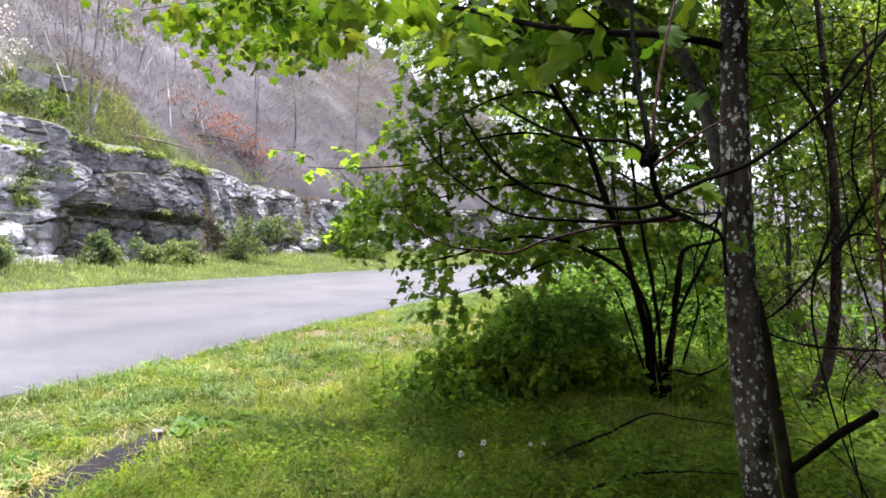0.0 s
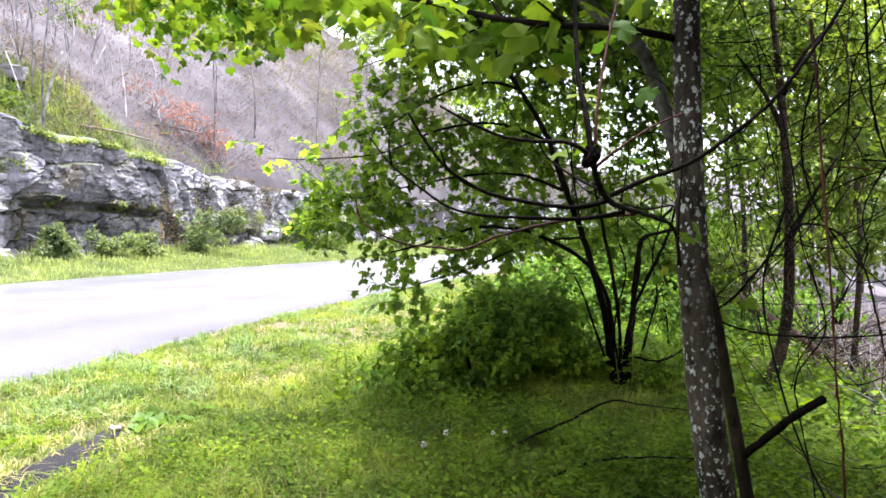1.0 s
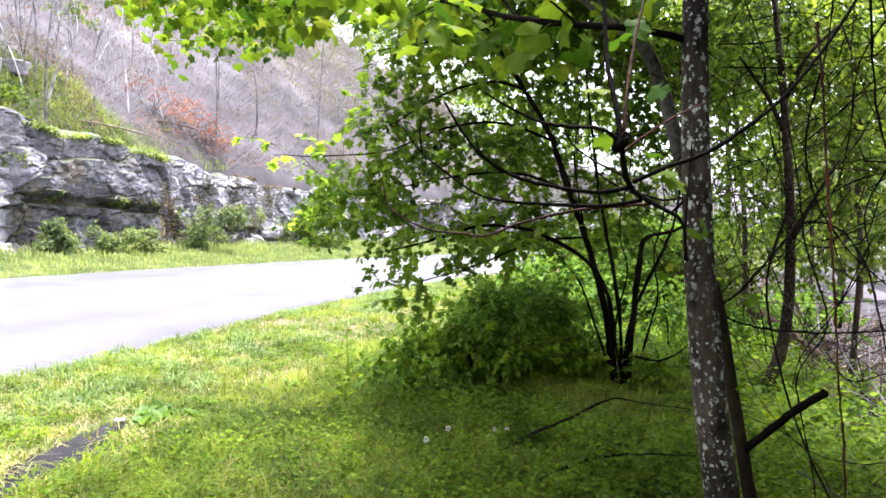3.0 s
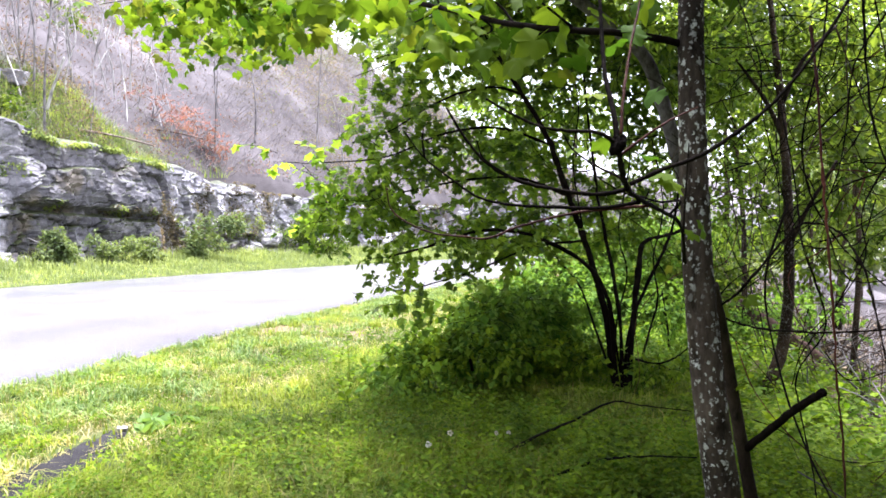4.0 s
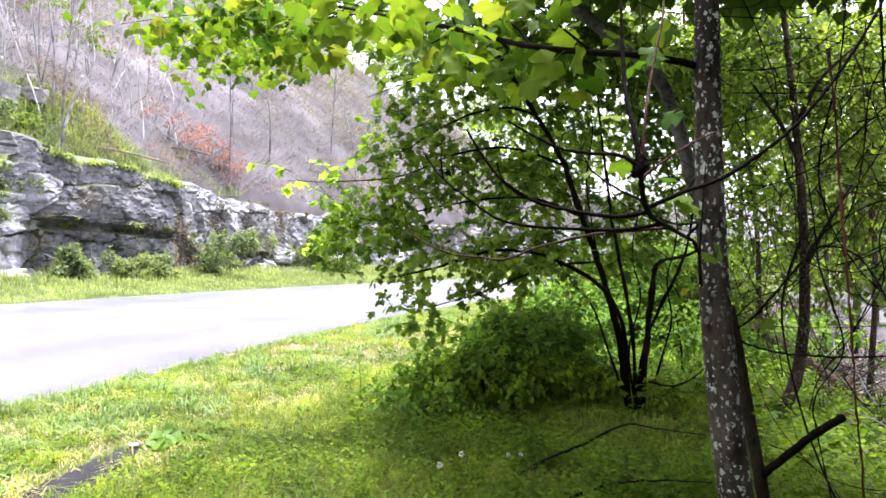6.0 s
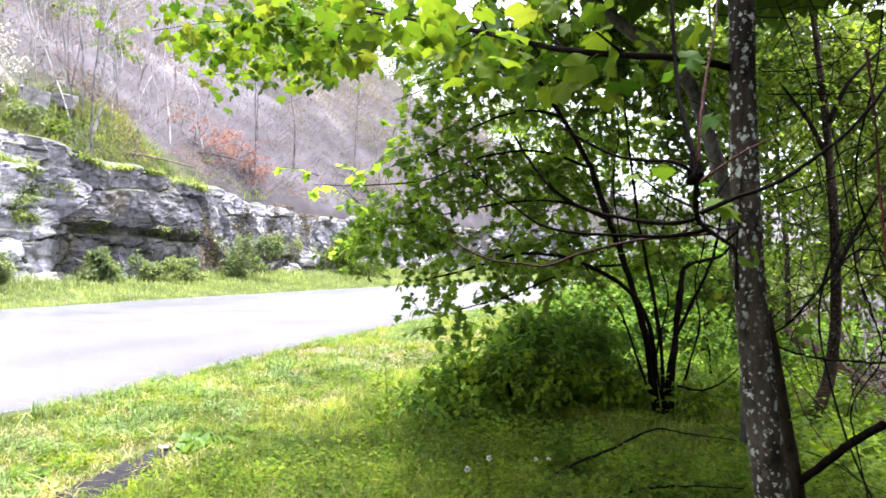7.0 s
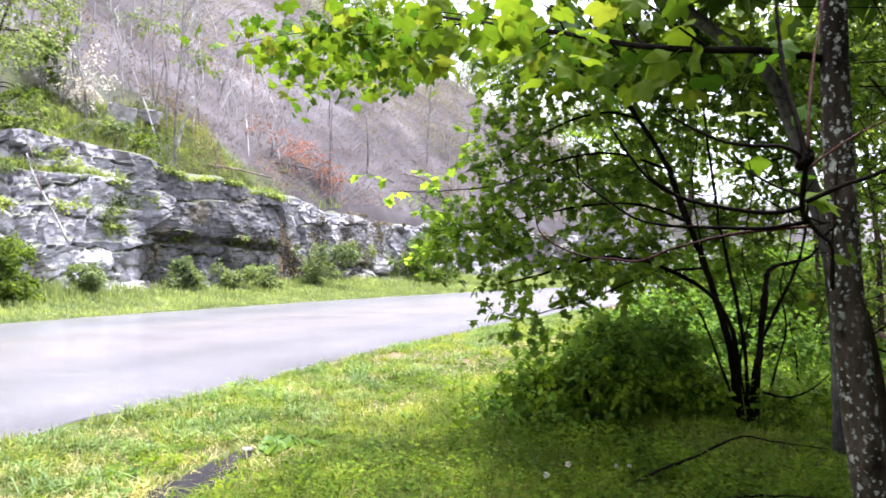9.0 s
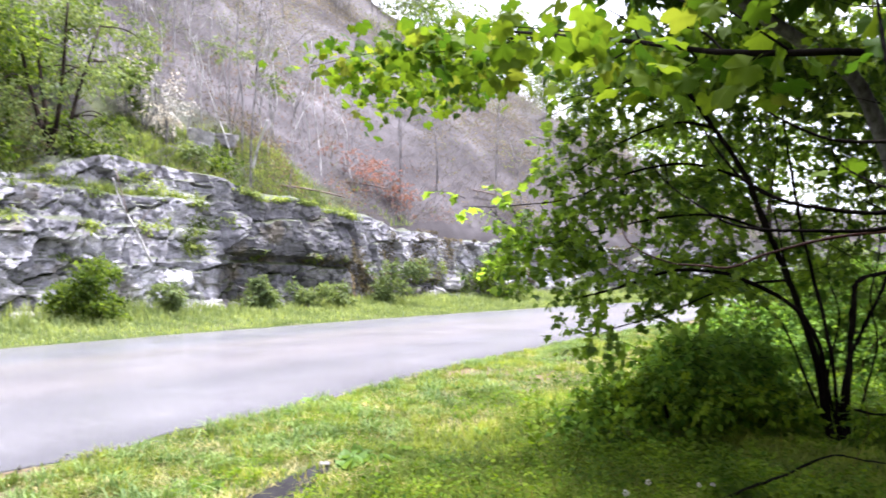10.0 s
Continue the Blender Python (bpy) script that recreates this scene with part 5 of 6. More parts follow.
bush("low_bush", "leafy green undergrowth behind the maple", "bush", [(1.617, 8.696, 0.378, 0.370, 0.494, 0.278), (2.332, 8.193, 0.422, 0.349, 0.465, 0.349), (2.042, 7.394, 0.074, 0.261, 0.314, 0.105), (3.745, 9.689, 0.082, 0.414, 0.552, 0.207)],
     300, 8, 0.25, 0.06, M_BUSH, 25, [[(2.329, 7.993, -0.014), (2.331, 8.093, 0.316), (2.303, 8.194, 0.654)]], M_DARK)

for k, (px, h, n) in enumerate((((1.588, 11.196, 0.476), 0.9, 260), ((2.304, 12.194, 0.417), 1.2, 300), ((2.746, 11.192, 0.476), 1.2, 300), ((3.385, 11.190, 0.396), 1.3, 300), ((2.507, 16.193, 0.354), 1.5, 300), ((3.785, 16.189, 0.412), 2.0, 340), ((4.743, 15.186, 0.348), 2.2, 340), ((4.859, 13.186, 0.357), 1.6, 260), ((5.142, 11.184, -0.083), 1.0, 120))):
    x, y, z = px
    z = float(ground_z(x, y))
    bush("undergrowth_bush", "leafy green undergrowth bush on the roadside", "bush", [(x, y, z + h * 0.35, 0.75, 0.7, h * 0.35), (x + 0.3, y + 0.2, z + h * 0.7, 0.6, 0.6, h * 0.3), (x - 0.4, y, z + h * 0.5, 0.5, 0.5, h * 0.3)],
         n, 8, 0.3, 0.085, M_WOODS if k % 2 else M_BUSH, 700 + k, [[(x, y, z - 0.05), (x + 0.1, y, z + h * 0.4), (x + 0.2, y, z + h * 0.8)], [(x - 0.1, y, z - 0.05), (x - 0.25, y, z + h * 0.4), (x - 0.4, y, z + h * 0.7)]], M_DARK, "undergrowth along the road")

for k in range(13):
    s = 25.5 + 2.6 * k
    x, y, z = on_ground(s, -1.6 - 0.8 * (k % 2))
    h = 1.6 + 0.5 * (k % 3)
    bush("undergrowth_bush", "leafy green undergrowth bush on the roadside", "bush", [(x, y, z + h * 0.35, 0.9, 0.9, h * 0.35), (x + 0.4, y + 0.3, z + h * 0.75, 0.7, 0.7, h * 0.3), (x - 0.5, y, z + h * 0.55, 0.6, 0.6, h * 0.3)],
         300, 8, 0.35, 0.12, M_WOODS if k % 2 else M_PALELEAF, 730 + k, [[(x, y, z - 0.05), (x + 0.1, y, z + h * 0.4), (x + 0.2, y, z + h * 0.8)]], M_DARK, "undergrowth along the road")

bush("weed_clump", "tall leafy weeds growing round the dark bush", "weeds", [(0.035, 6.000, 0.343, 0.295, 0.253, 0.109), (-0.209, 5.701, 0.283, 0.200, 0.160, 0.064), (0.235, 5.800, 0.309, 0.325, 0.203, 0.073), (0.604, 6.198, 0.250, 0.349, 0.218, 0.087), (1.003, 6.497, 0.206, 0.320, 0.229, 0.101), (1.211, 6.396, 0.176, 0.270, 0.225, 0.081), (0.322, 6.600, 0.517, 0.232, 0.232, 0.139), (1.677, 5.995, 0.153, 0.253, 0.211, 0.067)],
     620, 8, 0.16, 0.05, M_WEED, 27, [[(0.235, 5.799, 0.187), (0.215, 5.800, 0.309), (0.235, 5.800, 0.431)]], M_DARK)

# ---- woods on the lower side ----
rtree = thing("bent_tree", "dark bent tree trunk at the edge of the slope", "tree")
tube("trunk", [(2.595, 6.581, -0.364), (2.716, 6.581, -0.085), (2.827, 6.582, 0.193), (2.883, 6.582, 0.564), (2.892, 6.583, 1.074), (2.892, 6.624, 1.634), (2.886, 6.715, 2.257), (2.864, 6.797, 2.846), (2.812, 6.878, 3.546), (2.736, 7.051, 4.801)], 0.060, 0.018, M_BROWN, rtree, 10, 6, 0.03, 7)
for k, pts in enumerate(([(2.892, 6.583, 1.074), (3.001, 6.463, 1.394), (3.139, 6.294, 1.741)], [(2.891, 6.675, 1.968), (2.744, 6.716, 2.304), (2.538, 6.797, 2.654)], [(2.886, 6.715, 2.257), (3.032, 6.626, 2.615), (3.270, 6.546, 2.873)])):
    tube("limb", pts, 0.025, 0.010, M_TRUNK, rtree, 6, 5, 0.03, 90 + k)


crowned(rtree, [(3.349, 7.996, 3.271, 0.736, 0.849, 0.396), (3.712, 7.594, 2.785, 0.484, 0.645, 0.484), (3.225, 8.396, 2.845, 0.357, 0.595, 0.357), (3.819, 7.592, 1.872, 0.376, 0.537, 0.430)], 600, 0.075, M_WOODS, 26)


def wood_tree(base_px, top_px, r, blobs, twigs, size, mat, seed):
    t = thing("woodland_tree", "green-leaved woodland tree, below the road or added out of view", "tree", "woodland trees below the road")
    a, b = np.array(base_px), np.array(top_px)
    tube("trunk", [a, a + (b - a) * 0.35 + (0.08, 0, 0), a + (b - a) * 0.7 - (0.05, 0, 0), b], r, r * 0.4, M_BROWN, t, 8, 5, 0.03, seed)
    for k, c in enumerate(blobs):
        c = np.array(c[:3])
        st = a + (b - a) * (0.45 + 0.08 * k)
        tube("limb", [st, (st + c) / 2 + (0, 0, 0.1), c], r * 0.35, r * 0.12, M_BROWN, t, 6, 4, 0.03, seed + k)
    crowned(t, blobs, twigs, size, mat, seed)


wood_tree((4.344, 11.185, -0.962), (4.184, 11.198, 5.268), 0.045, [(4.104, 11.196, 4.150, 0.879, 1.198, 0.639), (4.503, 11.191, 2.632, 0.479, 0.958, 0.479), (3.705, 11.196, 3.591, 0.639, 0.958, 0.639)], 420, 0.10, M_WOODS, 130)
wood_tree((4.786, 9.183, -0.974), (4.917, 9.194, 4.385), 0.04, [(4.852, 9.191, 2.817, 0.457, 0.784, 0.588), (4.394, 8.689, 1.242, 0.370, 0.617, 0.370), (5.048, 9.192, 3.666, 0.588, 0.784, 0.523), (4.572, 9.688, 0.910, 0.483, 0.690, 0.276)], 420, 0.08, M_WOODS, 140)
wood_tree((4.627, 14.184, -0.719), (4.221, 14.200, 6.600), 0.05, [(3.255, 13.200, 4.888, 1.416, 1.888, 0.661), (2.391, 14.203, 5.177, 1.220, 2.033, 0.610), (4.627, 14.196, 4.974, 1.016, 1.525, 0.813)], 420, 0.12, M_WOODS, 150)
wood_tree((6.340, 10.178, -1.207), (6.486, 10.190, 4.747), 0.05, [(6.195, 10.187, 3.004, 0.653, 0.871, 0.871), (6.021, 9.684, 1.186, 0.552, 0.690, 0.621)], 300, 0.09, M_WOODS, 160)
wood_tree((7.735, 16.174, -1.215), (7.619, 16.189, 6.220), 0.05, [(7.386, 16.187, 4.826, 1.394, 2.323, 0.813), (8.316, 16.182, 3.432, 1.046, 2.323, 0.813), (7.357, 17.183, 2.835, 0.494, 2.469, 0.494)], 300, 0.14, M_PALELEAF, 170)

wood_tree((2.914, 17.192, 0.367), (3.161, 17.207, 8.390), 0.06, [(2.4, 17.2, 5.2, 1.5, 1.6, 0.9), (3.655, 17.202, 6.662, 1.851, 2.469, 0.741), (1.5, 17.6, 3.6, 0.9, 1.6, 0.6), (3.4, 18.2, 4.0, 1.0, 1.6, 0.7)], 400, 0.12, M_WOODS, 190)
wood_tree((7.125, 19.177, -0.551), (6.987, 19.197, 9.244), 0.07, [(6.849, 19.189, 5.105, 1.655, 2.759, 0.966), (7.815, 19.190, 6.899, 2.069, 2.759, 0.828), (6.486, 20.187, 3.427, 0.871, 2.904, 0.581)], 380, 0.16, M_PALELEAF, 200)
wood_tree((7.270, 14.177, -0.515), (7.473, 14.190, 6.600), 0.07, [(7.270, 14.188, 4.974, 1.525, 2.033, 0.712), (7.314, 13.184, 3.378, 1.133, 1.888, 0.755), (6.559, 14.187, 3.551, 0.813, 2.033, 0.610), (7.125, 13.182, 1.679, 0.849, 1.416, 0.566)], 480, 0.12, M_WOODS, 210)
for k, (s, o, h) in enumerate(((33, -7.5, 7), (38, -10, 8), (43, -6.5, 8), (49, -9, 9), (56, -6.5, 9), (64, -8, 10))):
    x, y, z = on_ground(s, o)
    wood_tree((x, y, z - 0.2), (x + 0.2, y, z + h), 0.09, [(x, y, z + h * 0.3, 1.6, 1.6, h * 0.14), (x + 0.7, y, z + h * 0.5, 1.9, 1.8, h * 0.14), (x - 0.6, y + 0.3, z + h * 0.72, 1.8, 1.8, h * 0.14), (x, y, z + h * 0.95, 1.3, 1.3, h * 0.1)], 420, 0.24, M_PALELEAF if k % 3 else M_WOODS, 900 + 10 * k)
# unseen trees added behind and right of the camera to block skylight
for k, (x, y, r) in enumerate(((-2.2, -5.5, 1.8), (0.6, -4.2, 1.7), (3.2, -3.2, 1.8), (6.2, -1.2, 1.9), (8.2, 2.6, 2.0), (5.2, -7.5, 2.4), (-1.5, -9.5, 2.4))):
    g = float(ground_z(x, y))
    wood_tree((x, y, g - 0.2), (x + 0.3, y - 0.2, 7.5), 0.11, [(x, y, g + 1.3, r, r, 1.0), (x + 0.4, y, g + 3.0, r * 1.15, r * 1.1, 1.3), (x - 0.3, y - 0.3, g + 5.2, r * 1.2, r * 1.2, 1.5), (x, y, g + 7.0, r, r, 1.2)], 950, 0.2, M_WOODS, 500 + 10 * k)

log = thing("fallen_log", "reddish fallen log lying on the wooded slope", "log")
tube("trunk", [(3.829, 9.989, 0.312), (4.020, 9.688, 0.131), (4.293, 9.387, -0.118), (4.603, 9.085, -0.369)], 0.07, 0.055, M_REDLOG, log, 9, 5, 0.05, 8)


def build_tangle():
    """Dead brush in the gully."""
    rng = np.random.default_rng(33)
    chunks = []
    for k in range(3000):
        s, o = rng.uniform(-4, 26), rng.uniform(-16, -6.5)
        a = np.array(on_ground(s, o, 0.0))
        w = np.array([rng.normal() * 0.8, rng.normal() * 0.8, rng.uniform(0.2, 1.2)])
        ln = rng.uniform(0.3, 1.3)
        chunks.append(tube_data([a, a + w * ln * 0.5, a + w * ln + rng.normal(size=3) * 0.15], rng.uniform(0.005, 0.014), 0.003, 4, 2))
    for k, mat in ((0, M_HILL), (1, M_BROWN)):
        v, f = joined(chunks[k::2])
        thing("dead_brush", "tangled dead brown brush in the gully", "brush", "", "stuff", fast_mesh("dead_brush", v, f, mat, True))


build_tangle()


def build_litter():
    """Dead leaves on the floor of the gully."""
    rng = np.random.default_rng(34)
    n = 36000
    s, o = rng.uniform(-10, 30, n), -6.2 - 9 * rng.random(n) ** 1.3
    x, y = road_xy(s, o)
    pl = np.stack([x, y, ground_z(x, y) + 0.01 + 0.05 * rng.random(n)], -1)
    out = rng.normal(size=pl.shape) * (1, 1, 0.35)
    thing("leaf_litter", "brown dead leaves on the gully floor", "leaves", "", "stuff", scatter("leaf_litter", pl, out, 0.07 + 0.08 * rng.random(n), M_LITTER, rng, (FLAKE_V, FLAKE_F)))


build_litter()

def vine(seed, mt, r, *pts):
    base = thing("vine", "thin bare reddish vine hanging in the undergrowth" if mt is M_RED else "thin dark bare vine hanging in the undergrowth", "vine", "vines beside the maple")
    tube("stem", pts, r * 0.8, r * 0.55, mt, base, 6, 9, 0.2, seed)


vine(200, M_RED, 0.0038, (0.735, 1.801, 1.568), (0.730, 1.770, 1.480), (0.727, 1.750, 1.386), (0.720, 1.720, 1.259), (0.721, 1.700, 1.116), (0.730, 1.699, 0.975), (0.740, 1.699, 0.822), (0.752, 1.699, 0.670), (0.767, 1.697, 0.082))
vine(201, M_DARK, 0.0036, (0.598, 1.950, 0.955), (0.641, 1.900, 0.939), (0.693, 1.849, 0.933), (0.763, 1.799, 0.934), (0.850, 1.749, 0.945), (0.952, 1.699, 0.964))
vine(202, M_DARK, 0.0036, (0.577, 1.920, 0.971), (0.629, 1.900, 1.016), (0.703, 1.900, 1.102), (0.765, 1.900, 1.161), (0.813, 1.849, 1.146), (0.839, 1.799, 1.080), (0.841, 1.749, 0.981), (0.843, 1.699, 0.844))
vine(203, M_DARK, 0.0030, (0.941, 2.400, 1.510), (0.934, 2.299, 1.294), (0.909, 2.199, 1.112), (0.945, 2.199, 1.010), (0.967, 2.198, 0.894), (0.894, 2.198, 0.778), (0.906, 2.198, 0.662), (0.945, 2.198, 0.458), (0.967, 2.197, 0.095))
vine(204, M_DARK, 0.0032, (0.731, 1.601, 1.635), (0.735, 1.600, 1.513), (0.745, 1.600, 1.371), (0.773, 1.600, 1.270), (0.824, 1.599, 1.148))
vine(205, M_DARK, 0.0030, (0.930, 2.100, 1.789), (0.909, 2.100, 1.596), (0.885, 2.150, 1.381), (0.930, 2.199, 1.243), (0.996, 2.199, 1.126), (1.083, 2.198, 1.039), (1.199, 2.198, 0.952))
vine(206, M_DARK, 0.0026, (0.819, 2.501, 1.928), (0.885, 2.501, 1.777), (0.927, 2.500, 1.644), (0.935, 2.500, 1.493), (0.977, 2.499, 1.310), (0.986, 2.499, 1.126))
vine(207, M_DARK, 0.0024, (0.749, 2.401, 1.669), (0.893, 2.400, 1.677), (1.004, 2.400, 1.717), (1.132, 2.400, 1.797), (1.260, 2.400, 1.893))
vine(208, M_DARK, 0.0024, (0.839, 2.600, 1.649), (1.031, 2.600, 1.649), (1.153, 2.499, 1.647), (1.260, 2.399, 1.653))
vine(209, M_DARK, 0.0024, (0.913, 1.900, 1.472), (0.865, 1.950, 1.413), (0.826, 2.000, 1.362), (0.792, 2.100, 1.334), (0.705, 2.200, 1.301))
vine(210, M_BROWN, 0.0026, (0.856, 2.600, 1.370), (0.891, 2.599, 1.196), (0.909, 2.599, 1.091), (0.943, 2.599, 1.161), (0.935, 2.599, 1.335))
vine(211, M_RED, 0.0018, (0.656, 1.999, 0.891), (0.674, 1.949, 0.796), (0.715, 1.899, 0.720), (0.789, 1.899, 0.645), (0.839, 1.898, 0.559))
vine(212, M_DARK, 0.0022, (0.861, 2.398, 0.615), (0.941, 2.398, 0.583), (0.987, 2.298, 0.547), (1.054, 2.198, 0.546), (1.170, 2.197, 0.560))
vine(213, M_DARK, 0.0022, (1.026, 2.099, 1.127), (0.970, 2.149, 0.957), (0.909, 2.199, 0.836), (0.880, 2.198, 0.749))
vine(214, M_BROWN, 0.0020, (0.913, 2.799, 0.937), (1.045, 2.798, 0.914), (1.148, 2.698, 0.917), (1.257, 2.598, 0.931), (1.386, 2.497, 0.951))
vine(215, M_DARK, 0.0022, (0.894, 2.800, 1.390), (0.970, 2.800, 1.447), (1.064, 2.800, 1.560), (1.121, 2.800, 1.711), (1.140, 2.800, 1.919))
vine(216, M_DARK, 0.0024, (0.916, 2.099, 0.851), (0.971, 2.098, 0.782), (1.054, 2.098, 0.795), (1.137, 2.098, 0.837))
vine(217, M_DARK, 0.0020, (0.814, 2.199, 0.836), (0.835, 2.299, 0.943), (0.813, 2.399, 1.078), (0.819, 2.499, 1.159))


def wander(rng, start, way, step, count, turn, sag):
    """A crooked line that keeps its way for a while and sags."""
    pts, d = [np.array(start, float)], np.array(way, float)
    for k in range(count):
        d = d + rng.normal(size=3) * turn - (0, 0, sag)
        d /= np.linalg.norm(d)
        pts.append(pts[-1] + d * step)
    return pts


def more_vines():
    rng = np.random.default_rng(45)
    for k in range(36):
        y = rng.uniform(1.9, 3.6)
        top = np.array([(y - 0.2) * rng.uniform(0.36, 0.64), y, rng.uniform(1.15, 2.3)])
        way = (rng.normal() * 0.5, rng.normal() * 0.3, -1) if k % 3 else (rng.choice((-1, 1)), rng.normal() * 0.3, rng.normal() * 0.35)
        base = thing("vine", "thin dark bare vine hanging in the undergrowth", "vine", "vines beside the maple")
        tube("stem", wander(rng, top, way, rng.uniform(0.12, 0.2), 7, 0.42, 0.04), rng.uniform(0.0016, 0.0034), 0.0009, (M_DARK, M_DARK, M_BROWN, M_RED)[k % 4], base, 5, 4, 0.15, 800 + k)


more_vines()


def build_twig_thicket():
    rng = np.random.default_rng(44)
    lo, hi = np.array((1.308, 3.599, 1.569)), np.array((1.453, 3.199, 1.800))
    chunks = []
    for k in range(150):
        a = (lo + hi) / 2 + rng.normal(size=3) * np.array([0.45, 0.7, 0.42]) + (0.1, 0.4, 0.0)
        chunks.append(tube_data(wander(rng, a, rng.normal(size=3), rng.uniform(0.06, 0.14), 6, 0.45, 0.06), rng.uniform(0.0014, 0.0036), 0.0008, 4, 3))
    v, f = joined(chunks)
    thing("twig_thicket", "dense thicket of thin dark twigs behind the maple", "twigs", "", "stuff", fast_mesh("twig_thicket", v, f, M_DARK, True))


build_twig_thicket()

GROUND_TWIGS = [
    [(0.313, 4.199, -0.015), (0.486, 4.298, 0.052), (0.713, 4.398, 0.117), (0.932, 4.447, 0.204), (1.079, 4.397, 0.194), (1.320, 4.296, 0.183)],
    [(0.408, 3.698, -0.019), (0.560, 3.698, 0.052), (0.725, 3.698, 0.100), (0.888, 3.597, 0.142), (1.076, 3.497, 0.162)],
    [(1.388, 5.696, 0.243), (1.490, 5.496, 0.245), (1.593, 5.395, 0.311), (1.672, 5.295, 0.419)],
]
for k, pts in enumerate(GROUND_TWIGS):
    tw = thing("fallen_twig", "dark fallen branch arching over the grass", "branch", "fallen branches in the grass")
    tube("stem", [(x, y, z + 0.035) for x, y, z in pts], 0.009, 0.003, M_DARK, tw, 6, 8, 0.15, 300 + k)

# ---- grass and weeds ----


def tufts(name, label, x, y, height, width, material, seed, lean=0.45, floor=-99.0):
    rng = np.random.default_rng(seed)
    n = len(x)
    z = np.maximum(ground_z(x, y) - 0.01, floor)
    az = rng.uniform(0, 2 * math.pi, n)
    hx, hy = np.cos(az), np.sin(az)
    ln = np.abs(rng.normal(size=n)) * lean
    P = np.stack([x, y, z], -1)
    side = np.stack([-hy, hx, 0 * hx], -1) * (width / 2)[:, None]
    fwd = np.stack([hx, hy, 0 * hx], -1)
    up = np.array([0, 0, 1.0])
    mid = P + fwd * (ln * height * 0.35)[:, None] + up * (height * 0.6)[:, None]
    tip = P + fwd * (ln * height)[:, None] + up * (height * (1 - 0.25 * ln))[:, None]
    V = np.stack([P - side, P + side, mid + side * 0.8, mid - side * 0.8, tip], 1).reshape(-1, 3)
    F = (BLADE_F[None] + (np.arange(n) * 5)[:, None, None]).reshape(-1, 3)
    return thing(name, label, "grass", "", "stuff", fast_mesh(name, V, F, material))


def on_strip(x, y, w):
    return (np.abs(x + 1.93 + 0.03 * soft_noise(x, y, 0.12, 29) + 0.05 * soft_noise(x, y, 0.05, 30)) < w) & (y < 4.9)


def plants(name, label, x, y, height, leaf, count, material, seed, form):
    """Small leafy plants: leaves round a short stem."""
    rng = np.random.default_rng(seed)
    n = len(x)
    t = np.tile(np.linspace(0.25, 1.0, count), n)
    h = np.repeat(height, count) * t
    az = np.tile(np.arange(count) * 2.4, n) + np.repeat(rng.uniform(0, 6.28, n), count)
    tilt = np.repeat(rng.normal(size=(n, 2)) * 0.25, count, 0)
    px, py = np.repeat(x, count) + tilt[:, 0] * h + 0.3 * np.repeat(leaf, count) * np.cos(az), np.repeat(y, count) + tilt[:, 1] * h + 0.3 * np.repeat(leaf, count) * np.sin(az)
    pl = np.stack([px, py, np.repeat(ground_z(x, y), count) + 0.008 + h], -1)
    out = np.stack([np.cos(az), np.sin(az), rng.uniform(-0.3, 1.0, n * count)], -1)
    sz = np.repeat(leaf, count) * (1.15 - 0.45 * t) * rng.uniform(0.75, 1.25, n * count)
    return thing(name, label, "weeds", "", "stuff", scatter(name, pl, out, sz, material, rng, form, 0.6))


def field(rng, n, r0, r1, power):
    r, a = r0 + r1 * rng.random(n) ** power, np.radians(rng.uniform(-50, 38, n))
    x, y = r * np.sin(a), r * np.cos(a)
    return x, y, r, road_so(x, y)[1]


